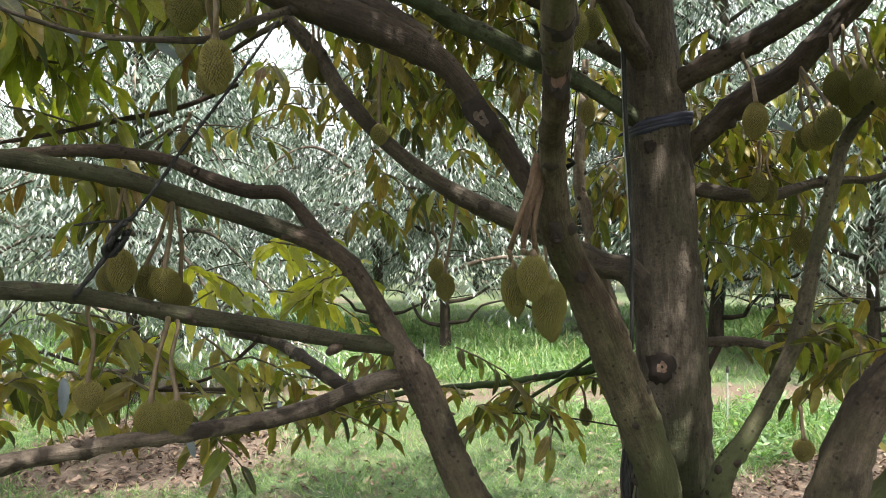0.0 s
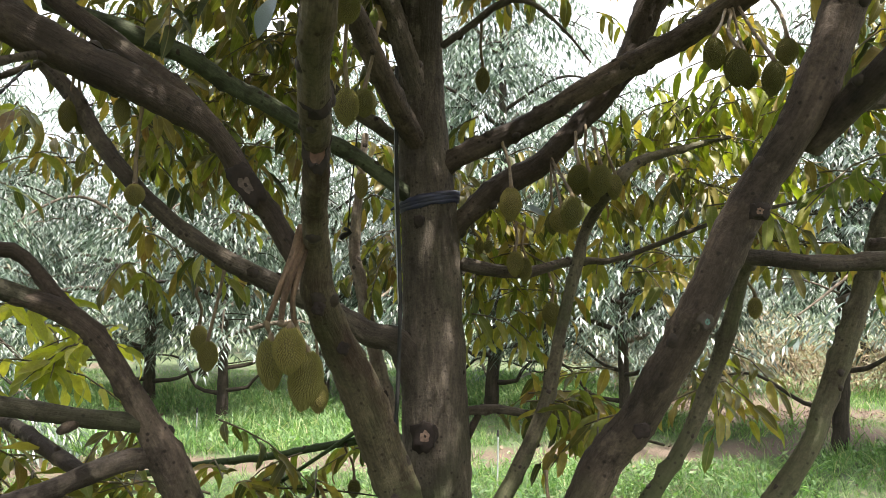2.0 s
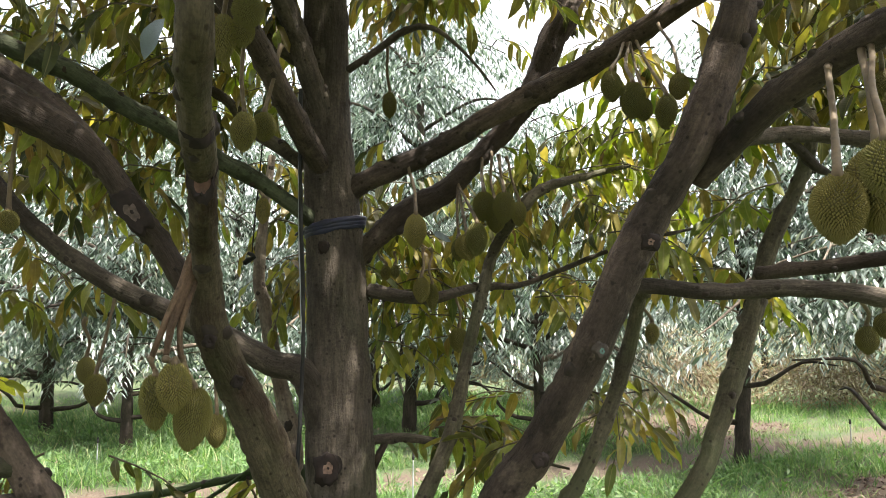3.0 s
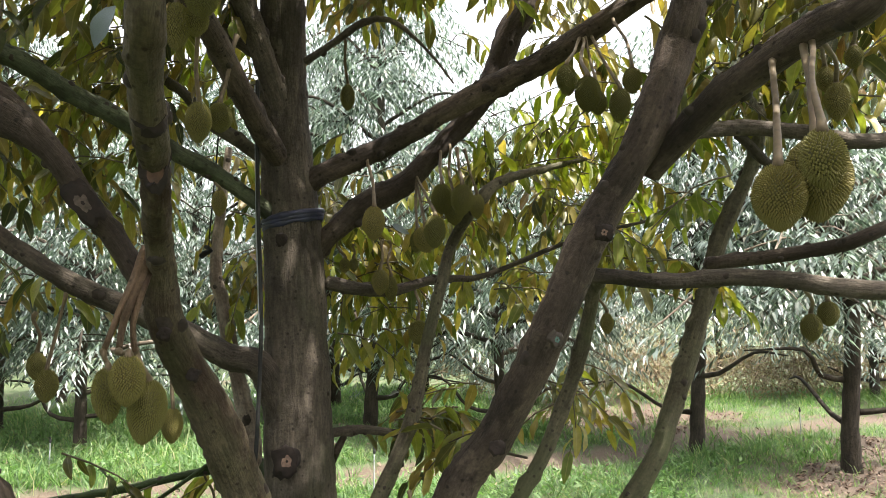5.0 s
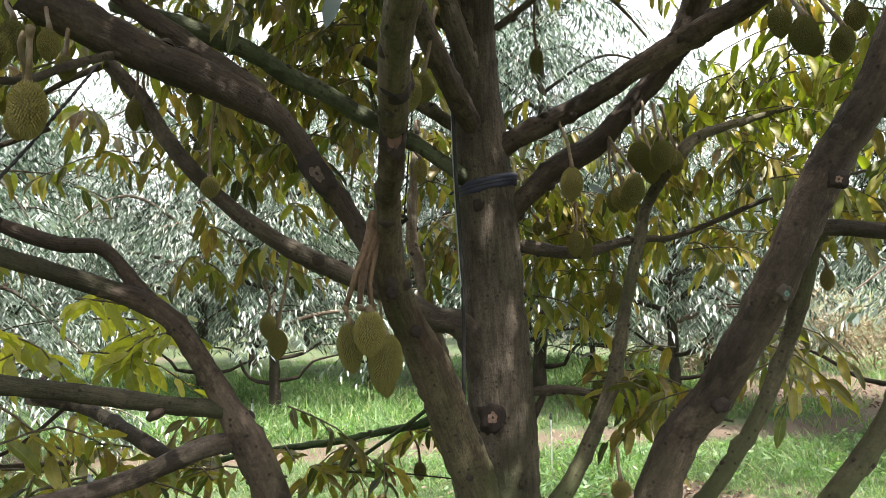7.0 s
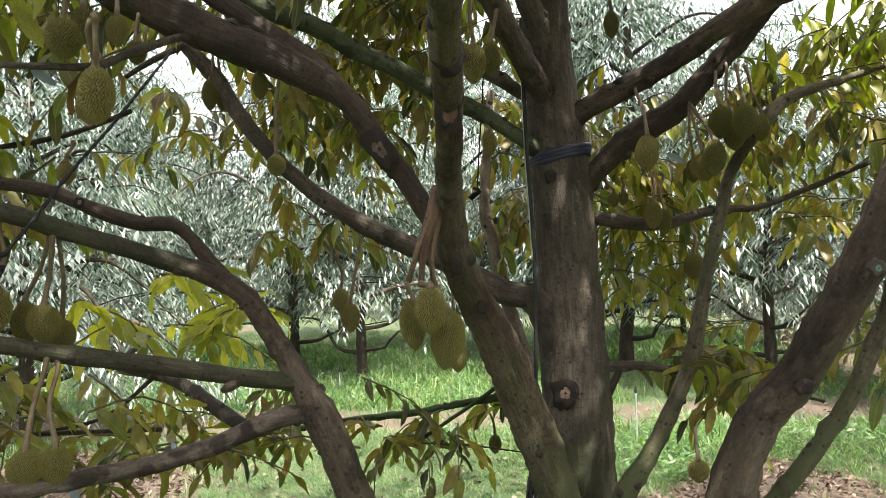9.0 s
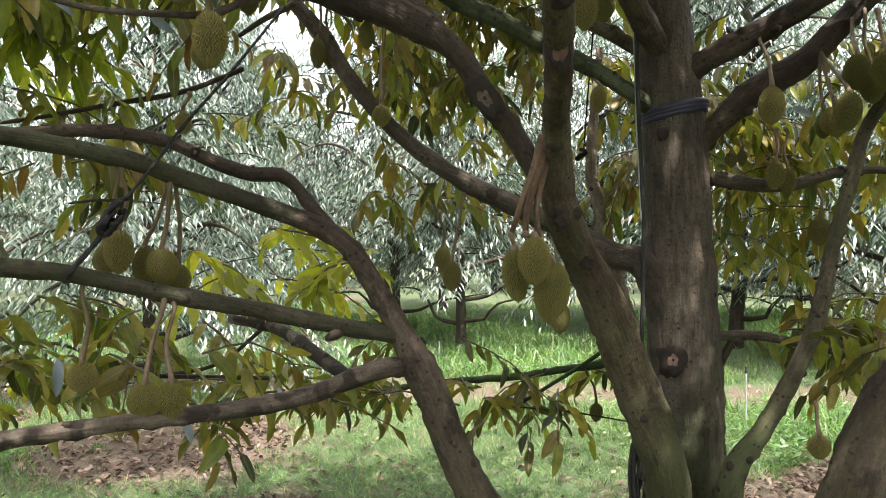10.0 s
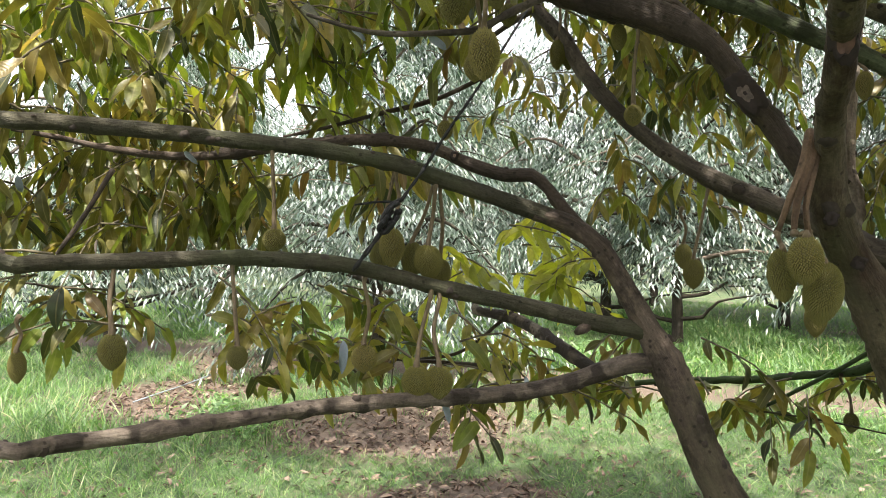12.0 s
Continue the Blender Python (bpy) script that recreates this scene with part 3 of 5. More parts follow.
limb("limb", MOSS, [(0.571, 2.611, 2.159, 0.0238), (0.459, 2.603, 2.234, 0.0256), (0.372, 2.620, 2.292, 0.0218), (0.254, 2.660, 2.418, 0.0181), (0.000, 2.900, 2.600, 0.0142)])
limb("limb", BARK, [(0.570, 2.491, 2.501, 0.0276), (0.438, 2.456, 2.577, 0.0285), (0.325, 2.438, 2.630, 0.0276), (0.209, 2.435, 2.684, 0.0247), (0.000, 2.800, 2.900, 0.0171)])
limb("limb", BROWN, [(0.724, 2.557, 2.018, 0.0329), (0.784, 2.533, 2.076, 0.0404), (0.912, 2.529, 2.139, 0.0385), (1.071, 2.533, 2.220, 0.0376), (1.232, 2.520, 2.321, 0.0395), (1.431, 2.485, 2.424, 0.0414), (1.606, 2.441, 2.511, 0.0423), (1.755, 2.385, 2.606, 0.0395), (1.879, 2.333, 2.682, 0.0367), (2.008, 2.276, 2.766, 0.0376), (2.175, 2.183, 2.904, 0.0235)])
limb("limb", DARKBARK, [(0.757, 2.588, 1.799, 0.0404), (0.835, 2.586, 1.888, 0.0395), (0.953, 2.599, 1.988, 0.0461), (1.096, 2.625, 2.079, 0.0432), (1.222, 2.651, 2.216, 0.0395), (1.331, 2.670, 2.344, 0.0432), (1.429, 2.675, 2.493, 0.0498), (1.493, 2.663, 2.672, 0.0536), (1.560, 2.664, 2.846, 0.0545), (1.450, 2.900, 3.300, 0.0376), (1.550, 3.000, 3.900, 0.0188)])
limb("limb", BARK, [(0.818, 2.567, 1.701, 0.0256), (0.935, 2.608, 1.681, 0.0238), (1.061, 2.663, 1.681, 0.0209), (1.187, 2.709, 1.719, 0.0171), (1.298, 2.764, 1.733, 0.0142), (1.421, 2.813, 1.748, 0.0114), (1.800, 2.750, 1.900, 0.0076), (2.200, 2.800, 2.000, 0.0047)])
limb("limb", BARK, [(0.818, 2.607, 1.169, 0.0171), (0.937, 2.628, 1.180, 0.0162), (1.061, 2.640, 1.165, 0.0142), (1.183, 2.656, 1.140, 0.0114), (1.305, 2.687, 1.121, 0.0085), (1.550, 2.650, 1.070, 0.0047)])
limb("limb", DARKBARK, [(0.842, 2.592, 1.071, 0.0152), (0.868, 2.611, 1.128, 0.0133), (0.886, 2.626, 1.162, 0.0104)])
limb("limb", MOSS, [(0.840, 2.460, 0.100, 0.0665), (0.860, 2.450, 0.400, 0.0617), (0.885, 2.331, 0.770, 0.0370), (0.979, 2.358, 0.944, 0.0276), (1.076, 2.393, 1.147, 0.0247), (1.126, 2.428, 1.293, 0.0238), (1.170, 2.485, 1.501, 0.0209), (1.222, 2.524, 1.705, 0.0199), (1.262, 2.566, 1.845, 0.0190), (1.340, 2.450, 1.980, 0.0228), (1.420, 2.520, 2.060, 0.0190), (1.550, 2.600, 2.120, 0.0152), (1.800, 2.700, 2.200, 0.0076)])
limb("fruiting_spur", SPUR, [(0.471, 1.676, 1.734, 0.0123), (0.474, 1.601, 1.658, 0.0114), (0.457, 1.564, 1.585, 0.0076), (0.433, 1.553, 1.504, 0.0066)], "fibrous orange-brown fruiting spur")
limb("fruiting_spur", SPUR, [(0.480, 1.669, 1.722, 0.0123), (0.483, 1.594, 1.644, 0.0114), (0.472, 1.553, 1.572, 0.0085), (0.471, 1.532, 1.502, 0.0066)], "fibrous orange-brown fruiting spur")
limb("fruiting_spur", SPUR, [(0.488, 1.672, 1.708, 0.0114), (0.492, 1.592, 1.631, 0.0095), (0.486, 1.567, 1.563, 0.0066), (0.492, 1.568, 1.506, 0.0066)], "fibrous orange-brown fruiting spur")
limb("limb", BROWN, [(0.880, 2.300, 0.080, 0.0774), (0.980, 2.100, 0.400, 0.0757), (1.090, 1.920, 0.720, 0.0731), (1.201, 1.891, 1.111, 0.0516), (1.308, 1.828, 1.294, 0.0490), (1.382, 1.759, 1.461, 0.0482), (1.440, 1.716, 1.598, 0.0482), (1.489, 1.696, 1.726, 0.0473), (1.558, 1.676, 1.866, 0.0447), (1.624, 1.637, 1.988, 0.0430), (1.677, 1.632, 2.120, 0.0482), (1.725, 1.645, 2.247, 0.0473), (1.759, 1.641, 2.357, 0.0447), (1.950, 1.900, 2.750, 0.0344), (2.050, 2.000, 3.400, 0.0172)])
limb("limb", BROWN, [(1.662, 1.683, 1.940, 0.0317), (1.709, 1.605, 2.006, 0.0343), (1.762, 1.468, 2.080, 0.0343), (1.814, 1.354, 2.122, 0.0352), (1.853, 1.246, 2.144, 0.0343), (1.885, 1.150, 2.163, 0.0317), (1.950, 1.250, 2.400, 0.0352), (2.300, 1.100, 2.600, 0.0220)])
limb("limb", BARK, [(1.515, 1.824, 1.691, 0.0228), (1.603, 1.820, 1.689, 0.0205), (1.745, 1.802, 1.675, 0.0213), (1.889, 1.760, 1.685, 0.0213), (2.019, 1.680, 1.676, 0.0220), (2.158, 1.579, 1.648, 0.0228), (2.600, 1.600, 1.680, 0.0190), (3.100, 1.700, 1.750, 0.0091)])
limb("limb", MOSS, [(0.960, 2.370, 0.300, 0.0351), (1.442, 2.235, 1.034, 0.0242), (1.573, 2.226, 1.295, 0.0234), (1.627, 2.158, 1.513, 0.0226), (1.629, 2.054, 1.654, 0.0187), (1.616, 1.952, 1.698, 0.0156)])
limb("limb", MOSS, [(1.210, 2.320, 0.200, 0.0492), (1.814, 2.245, 1.045, 0.0312), (1.939, 2.275, 1.271, 0.0312), (2.022, 2.282, 1.493, 0.0328), (2.071, 2.261, 1.674, 0.0303), (2.105, 2.234, 1.837, 0.0295), (2.153, 2.190, 1.977, 0.0246), (2.182, 2.154, 2.080, 0.0221), (2.193, 2.118, 2.198, 0.0197), (2.350, 2.450, 2.500, 0.0205), (2.450, 2.600, 3.000, 0.0123)])
limb("limb", BARK, [(1.716, 1.653, 2.025, 0.0198), (1.867, 1.689, 2.056, 0.0198), (2.005, 1.675, 2.051, 0.0189), (2.122, 1.634, 2.024, 0.0198), (2.194, 1.600, 2.009, 0.0181), (2.600, 1.700, 2.100, 0.0138)])
limb("limb", BARK, [(1.901, 1.698, 2.045, 0.0133), (1.945, 1.716, 2.018, 0.0123), (1.980, 1.728, 1.988, 0.0123), (2.013, 1.736, 1.976, 0.0104)])
limb("limb", DARKBARK, [(1.922, 1.941, 1.733, 0.0197), (1.998, 1.915, 1.743, 0.0189), (2.092, 1.852, 1.752, 0.0180), (2.188, 1.756, 1.770, 0.0180), (2.245, 1.690, 1.798, 0.0172), (2.700, 1.750, 2.000, 0.0123)])
limb("limb", BROWN, [(0.600, 2.260, -0.020, 0.0782), (0.430, 2.060, 0.430, 0.0626), (0.244, 1.892, 0.774, 0.0534), (0.171, 1.851, 0.956, 0.0460), (0.105, 1.833, 1.112, 0.0469), (0.048, 1.810, 1.230, 0.0350), (-0.004, 1.768, 1.344, 0.0304), (-0.055, 1.707, 1.461, 0.0267), (-0.115, 1.666, 1.519, 0.0267), (-0.172, 1.611, 1.550, 0.0248), (-0.213, 1.574, 1.569, 0.0156)])
limb("limb", GREENBARK, [(-0.099, 1.685, 1.504, 0.0202), (-0.150, 1.635, 1.538, 0.0246), (-0.210, 1.570, 1.569, 0.0246), (-0.266, 1.515, 1.597, 0.0238), (-0.364, 1.417, 1.641, 0.0229), (-0.453, 1.312, 1.683, 0.0220), (-0.551, 1.200, 1.709, 0.0220), (-0.645, 1.092, 1.724, 0.0211), (-0.736, 0.986, 1.735, 0.0211), (-0.858, 0.828, 1.750, 0.0202), (-0.958, 0.671, 1.758, 0.0202), (-1.029, 0.575, 1.761, 0.0194), (-1.700, 0.750, 1.900, 0.0194), (-2.300, 0.800, 2.000, 0.0106)])
limb("limb", BROWN, [(-0.085, 1.692, 1.495, 0.0189), (-0.149, 1.680, 1.567, 0.0180), (-0.192, 1.665, 1.625, 0.0162), (-0.234, 1.637, 1.665, 0.0198), (-0.294, 1.599, 1.665, 0.0207), (-0.390, 1.554, 1.698, 0.0189), (-0.477, 1.508, 1.743, 0.0180), (-0.575, 1.447, 1.765, 0.0171), (-0.683, 1.372, 1.768, 0.0162), (-0.829, 1.243, 1.746, 0.0144), (-0.943, 1.132, 1.720, 0.0135), (-1.044, 1.016, 1.713, 0.0117), (-1.131, 0.898, 1.727, 0.0090), (-1.207, 0.781, 1.753, 0.0072), (-1.264, 0.691, 1.770, 0.0063)])
limb("limb", GREENBARK, [(0.049, 1.809, 1.227, 0.0269), (-0.000, 1.769, 1.242, 0.0252), (-0.085, 1.698, 1.261, 0.0235), (-0.234, 1.527, 1.315, 0.0218), (-0.355, 1.384, 1.355, 0.0210), (-0.437, 1.252, 1.395, 0.0202), (-0.498, 1.151, 1.421, 0.0202), (-0.576, 1.035, 1.434, 0.0193), (-0.640, 0.918, 1.440, 0.0185), (-0.722, 0.750, 1.435, 0.0185), (-0.789, 0.594, 1.433, 0.0176), (-0.819, 0.494, 1.437, 0.0176), (-1.550, 0.700, 1.500, 0.0168), (-2.100, 0.800, 1.550, 0.0101)])
limb("limb", SPOTBARK, [(0.104, 1.857, 1.129, 0.0226), (0.020, 1.783, 1.145, 0.0273), (-0.051, 1.702, 1.120, 0.0250), (-0.136, 1.604, 1.088, 0.0242), (-0.212, 1.496, 1.075, 0.0226), (-0.314, 1.311, 1.081, 0.0195), (-0.420, 1.078, 1.091, 0.0179), (-0.458, 0.879, 1.099, 0.0164), (-0.495, 0.682, 1.104, 0.0164), (-0.516, 0.471, 1.118, 0.0156), (-0.513, 0.378, 1.130, 0.0148), (-1.100, 0.500, 1.070, 0.0172), (-1.500, 0.450, 1.050, 0.0117)])
limb("limb", SPOTBARK, [(-0.068, 1.737, 1.109, 0.0204), (-0.185, 1.798, 1.142, 0.0204), (-0.382, 1.927, 1.183, 0.0195), (-0.544, 2.008, 1.209, 0.0187), (-0.731, 2.065, 1.221, 0.0136), (-0.850, 2.400, 1.300, 0.0068)])
limb("limb", DARKBARK, [(-0.078, 1.712, 1.254, 0.0142), (-0.088, 1.671, 1.241, 0.0152), (-0.085, 1.638, 1.236, 0.0095)])
limb("limb", ALGAE, [(0.710, 2.570, 0.850, 0.0285), (0.537, 2.793, 1.060, 0.0190), (0.407, 2.868, 1.007, 0.0171), (0.248, 2.914, 0.966, 0.0152), (0.002, 2.925, 0.912, 0.0142), (-0.258, 2.927, 0.876, 0.0133), (-0.616, 2.920, 0.806, 0.0104), (-0.865, 2.891, 0.767, 0.0066)])
limb("limb", ALGAE, [(0.509, 2.853, 1.138, 0.0095), (0.373, 2.866, 1.028, 0.0085), (0.212, 2.864, 0.914, 0.0085), (0.069, 2.860, 0.822, 0.0076), (-0.100, 2.847, 0.764, 0.0047)])
limb("limb", PALEBARK, [(0.710, 2.620, 0.200, 0.0475), (0.567, 2.715, 0.906, 0.0399), (0.527, 2.805, 1.146, 0.0342), (0.479, 2.846, 1.294, 0.0304), (0.420, 2.888, 1.494, 0.0285), (0.380, 2.910, 1.654, 0.0266), (0.346, 2.945, 1.807, 0.0238), (0.350, 3.100, 2.300, 0.0142)])
limb("limb", BARK, [(0.740, 2.426, 2.455, 0.0142), (0.832, 2.412, 2.517, 0.0123), (0.937, 2.390, 2.589, 0.0123), (1.024, 2.387, 2.599, 0.0104), (1.103, 2.404, 2.556, 0.0066), (1.192, 2.430, 2.476, 0.0047), (1.255, 2.450, 2.403, 0.0029)])
limb("limb", BARK, [(-0.130, 1.577, 2.136, 0.0104), (-0.149, 1.407, 2.053, 0.0095), (-0.169, 1.287, 1.984, 0.0085), (-0.211, 1.193, 1.962, 0.0076), (-0.272, 1.071, 1.943, 0.0066), (-0.294, 0.972, 1.941, 0.0047), (-0.342, 0.906, 1.959, 0.0038)])
limb("limb", BARK, [(-0.555, 2.172, 2.315, 0.0123), (-0.626, 2.087, 2.240, 0.0104), (-0.696, 2.053, 2.186, 0.0076)])
limb("limb", DARKBARK, [(-0.638, 2.004, 2.059, 0.0085), (-0.725, 1.829, 1.959, 0.0085), (-0.807, 1.631, 1.890, 0.0076), (-0.876, 1.421, 1.819, 0.0057), (-0.944, 1.340, 1.794, 0.0038)])
limb("limb", DARKBARK, [(-0.853, 0.753, 1.647, 0.0066), (-0.884, 0.701, 1.539, 0.0057), (-0.908, 0.647, 1.447, 0.0047)])
limb("limb", DARKBARK, [(-0.656, 2.149, 1.178, 0.0076), (-0.770, 2.041, 1.058, 0.0066), (-0.907, 1.917, 1.024, 0.0057)])
limb("limb", DARKBARK, [(-0.568, 2.054, 1.020, 0.0076), (-0.746, 1.923, 1.034, 0.0076), (-0.870, 1.683, 1.073, 0.0066), (-0.980, 1.574, 1.104, 0.0047)])
limb("limb", DARKBARK, [(0.543, 2.743, 0.822, 0.0029), (0.227, 2.795, 0.827, 0.0038), (-0.063, 2.811, 0.787, 0.0033), (-0.090, 2.743, 0.592, 0.0024)])

child("knobbly_growth", mesh_from("knobbly_growth", knob_verts, knob_faces, [KNOB]), tree, "dark nubs of old fruit stalks", "stuff")


# ---------------------------------------------------------------- scars and cut ends on the bark
def scar(place, toward, size, rim=SCARRIM, inside=SCARWOOD, tall=1.2, label="round healed branch scar with a pale centre", proud=0.45, aim=0.0, core=1.0):
    """A raised, uneven collar round a sunken patch of bare wood."""
    verts, faces, index = [], [], []
    prof = [(1.3, -0.9), (1.1, 0.05), (0.92, 0.14), (0.42 * core, 0.03), (0.28 * core, -0.06), (0.12, -0.02)]
    k = 26
    for j, (r, h) in enumerate(prof):
        for i in range(k):
            w = 2 * math.pi * i / k
            q = r * (1 + 0.42 * noise.noise(Vector((math.cos(w) * 1.5 + place[0] * 9, math.sin(w) * 1.5, j * 0.75))) + 0.2 * noise.noise(Vector((math.cos(w) * 5, math.sin(w) * 5, place[2] * 7))))
            h += 0.05 * noise.noise(Vector((math.cos(w) * 3, math.sin(w) * 3, j + place[1] * 5)))
            verts.append((h * size * proud, math.cos(w) * q * size, math.sin(w) * q * size * tall))
    for j in range(len(prof) - 1):
        for i in range(k):
            faces.append((j * k + i, j * k + (i + 1) % k, (j + 1) * k + (i + 1) % k, (j + 1) * k + i))
            index.append(0 if j < 3 else 1)
    verts.append((0.04 * size, 0, 0))
    for i in range(k):
        faces.append(((len(prof) - 1) * k + i, (len(prof) - 1) * k + (i + 1) % k, len(verts) - 1))
        index.append(0)
    turn = frame_of(toward, aim)
    at = np.array(place) - TREE_AT + np.array(toward) / np.linalg.norm(toward) * -0.001
    v = np.array(verts) @ turn.T + at
    child("branch_scar", mesh_from("branch_scar", v, faces, [rim, inside], True, index), tree, label)


# ---------------------------------------------------------------- fruit
def durian_body(seed, count):
    """An egg-shaped husk, 1 wide and 1 high, covered in short pyramid spines."""
    r = random.Random(seed)
    lobes = [r.uniform(0, 6.28) for _ in range(3)]

    def surface(w, h):
        q = max(0.0, 1 - h * h) ** 0.5 if h > 0 else max(0.0, 1 - abs(h) ** 1.7) ** 0.68
        q *= 1 + 0.014 * math.cos(5 * w + lobes[0]) * (1 - h * h) + 0.03 * math.cos(2 * w + lobes[1])
        return np.array((0.46 * q * math.cos(w), 0.46 * q * math.sin(w), 0.47 * h))

    verts, faces = [], []
    rings, sides = 12, 16
    for j in range(rings + 1):
        h = math.cos(math.pi * j / rings)
        for i in range(sides):
            verts.append(surface(2 * math.pi * i / sides, h) * 0.985)
    for j in range(rings):
        for i in range(sides):
            faces.append((j * sides + i, (j + 1) * sides + i, (j + 1) * sides + (i + 1) % sides, j * sides + (i + 1) % sides))
    size = 1.9 / math.sqrt(count)
    for i in range(count):
        h = 1 - 2 * (i + 0.5) / count
        w = i * 2.399963 + r.uniform(-0.9, 0.9) / math.sqrt(count)
        h = max(-0.999, min(0.999, h + r.uniform(-0.55, 0.55) / math.sqrt(count)))
        c = surface(w, h)
        nrm = c / np.array((0.21, 0.21, 0.22))
        nrm /= np.linalg.norm(nrm)
        t1 = np.cross(nrm, (0, 0, 1.0)) if abs(nrm[2]) < 0.99 else np.array((1.0, 0, 0))
        t1 /= np.linalg.norm(t1)
        t2 = np.cross(nrm, t1)
        o = len(verts)
        ph = r.uniform(0, 1.5)
        for m in range(5):
            p = ph + m * 2 * math.pi / 5
            verts.append(c - nrm * 0.012 + (t1 * math.cos(p) + t2 * math.sin(p)) * size * 0.44)
        verts.append(c + nrm * size * r.uniform(0.6, 0.95) + np.array((0, 0, -0.12 * size)))
        faces += [(o + m, o + (m + 1) % 5, o + 5) for m in range(5)]
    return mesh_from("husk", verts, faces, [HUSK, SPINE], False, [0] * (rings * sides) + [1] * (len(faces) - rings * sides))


HUSKS = [durian_body(1, 800), durian_body(2, 860), durian_body(3, 740)]
BIG_HUSK = durian_body(4, 1500)
fruit_count = [0]


def durian(place, wide, high, top, tilt=0):
    """A hanging fruit: husk, and a stalk that runs up to its branch."""
    i = fruit_count[0]
    fruit_count[0] += 1
    r = random.Random(100 + i)
    big = wide > 0.075
    ob = thing("durian_fruit", place, "large unripe spiny durian on a thick stalk" if big else "small unripe spiny green durian hanging on its stalk", "fruit", "durian fruits")
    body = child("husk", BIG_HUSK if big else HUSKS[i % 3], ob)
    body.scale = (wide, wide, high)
    body.rotation_euler = (radians(tilt), radians(tilt), r.uniform(0, 6.28))
    t = np.array(top) - np.array(place)
    s = 0.004 + 0.042 * wide
    z0 = high * 0.43
    bow = np.array((r.uniform(-0.01, 0.01), r.uniform(-0.01, 0.01), 0))
    rows = [(0, 0, z0, s * 1.5), (0, 0, z0 + 0.012, s), (*(np.array((0, 0, z0)) * 0.55 + t * 0.45 + bow), s * 0.8), (*(t * 0.85 + np.array((0, 0, z0)) * 0.15 - bow), s * 0.85), (*t, s * 1.3)]
    v, f = tube(rows, 0.012, 8, 0.12, 0, i)
    child("stalk", mesh_from("stalk", v, f, [STALK]), ob, "brown woody stalk")


durian((0.445, 1.552, 1.416), 0.062, 0.117, (0.433, 1.553, 1.507), -4)
durian((0.500, 1.506, 1.451), 0.070, 0.105, (0.471, 1.532, 1.507))
durian((0.522, 1.568, 1.380), 0.080, 0.137, (0.492, 1.568, 1.509), 5)
durian((0.358, 2.364, 1.238), 0.066, 0.109, (0.320, 2.423, 1.530))
durian((-0.050, 2.338, 1.425), 0.058, 0.088, (-0.035, 2.282, 1.590))
durian((-0.005, 2.309, 1.368), 0.067, 0.102, (0.041, 2.308, 1.665))
durian((-0.061, 1.154, 1.884), 0.071, 0.112, (-0.037, 1.123, 2.026))
durian((-0.126, 1.210, 1.875), 0.051, 0.067, (-0.068, 1.151, 2.027))
durian((-0.480, 1.328, 1.461), 0.072, 0.108, (-0.445, 1.321, 1.679))
durian((-0.523, 1.325, 1.438), 0.055, 0.077, (-0.453, 1.312, 1.683))
durian((-0.470, 1.403, 1.426), 0.065, 0.102, (-0.380, 1.397, 1.649), -6)
durian((-0.406, 1.393, 1.423), 0.081, 0.096, (-0.380, 1.397, 1.649), 10)
durian((-0.424, 1.468, 1.388), 0.062, 0.081, (-0.372, 1.407, 1.645))
durian((-0.486, 1.229, 1.174), 0.068, 0.074, (-0.459, 1.215, 1.404))
durian((-0.342, 1.271, 1.124), 0.078, 0.089, (-0.370, 1.360, 1.362))
durian((-0.300, 1.308, 1.124), 0.072, 0.086, (-0.363, 1.372, 1.359))
durian((-0.477, 2.211, 2.147), 0.059, 0.110, (-0.464, 2.216, 2.347))
durian((-0.451, 2.250, 2.149), 0.055, 0.106, (-0.454, 2.222, 2.348))
durian((0.021, 1.643, 2.010), 0.043, 0.070, (0.049, 1.604, 2.089))
durian((0.061, 1.650, 1.806), 0.049, 0.056, (0.088, 1.612, 2.068))
durian((-0.177, 1.202, 2.018), 0.072, 0.085, (-0.144, 1.177, 2.137))
durian((-0.125, 1.294, 2.057), 0.046, 0.068, (-0.289, 1.503, 2.242))
durian((-0.189, 1.441, 2.057), 0.047, 0.059, (-0.241, 1.524, 2.221))
durian((-0.174, 1.254, 2.062), 0.055, 0.075, (-0.374, 1.484, 2.285))
durian((-0.410, 1.468, 1.785), 0.044, 0.056, (-0.391, 1.469, 1.862))
durian((0.530, 1.864, 2.083), 0.069, 0.109, (0.535, 1.785, 2.324))
durian((0.540, 2.062, 2.150), 0.076, 0.089, (0.570, 2.111, 2.416))
durian((0.554, 1.556, 2.214), 0.060, 0.109, (0.581, 1.466, 2.353))
durian((0.624, 1.484, 2.245), 0.071, 0.076, (0.608, 1.449, 2.357))
durian((0.591, 1.569, 2.234), 0.060, 0.074, (0.608, 1.454, 2.347))
durian((0.475, 2.386, 1.953), 0.049, 0.090, (0.445, 2.388, 2.057))
durian((0.983, 2.266, 1.878), 0.077, 0.113, (0.956, 2.530, 2.161))
durian((1.210, 2.391, 1.981), 0.078, 0.105, (1.222, 2.651, 2.216))
durian((1.269, 2.302, 1.964), 0.077, 0.106, (1.265, 2.445, 2.167))
durian((1.258, 2.441, 1.943), 0.068, 0.092, (1.252, 2.656, 2.251))
durian((1.182, 2.331, 1.863), 0.072, 0.113, (1.131, 2.632, 2.117))
durian((1.152, 2.369, 1.838), 0.077, 0.092, (1.131, 2.632, 2.117), 12)
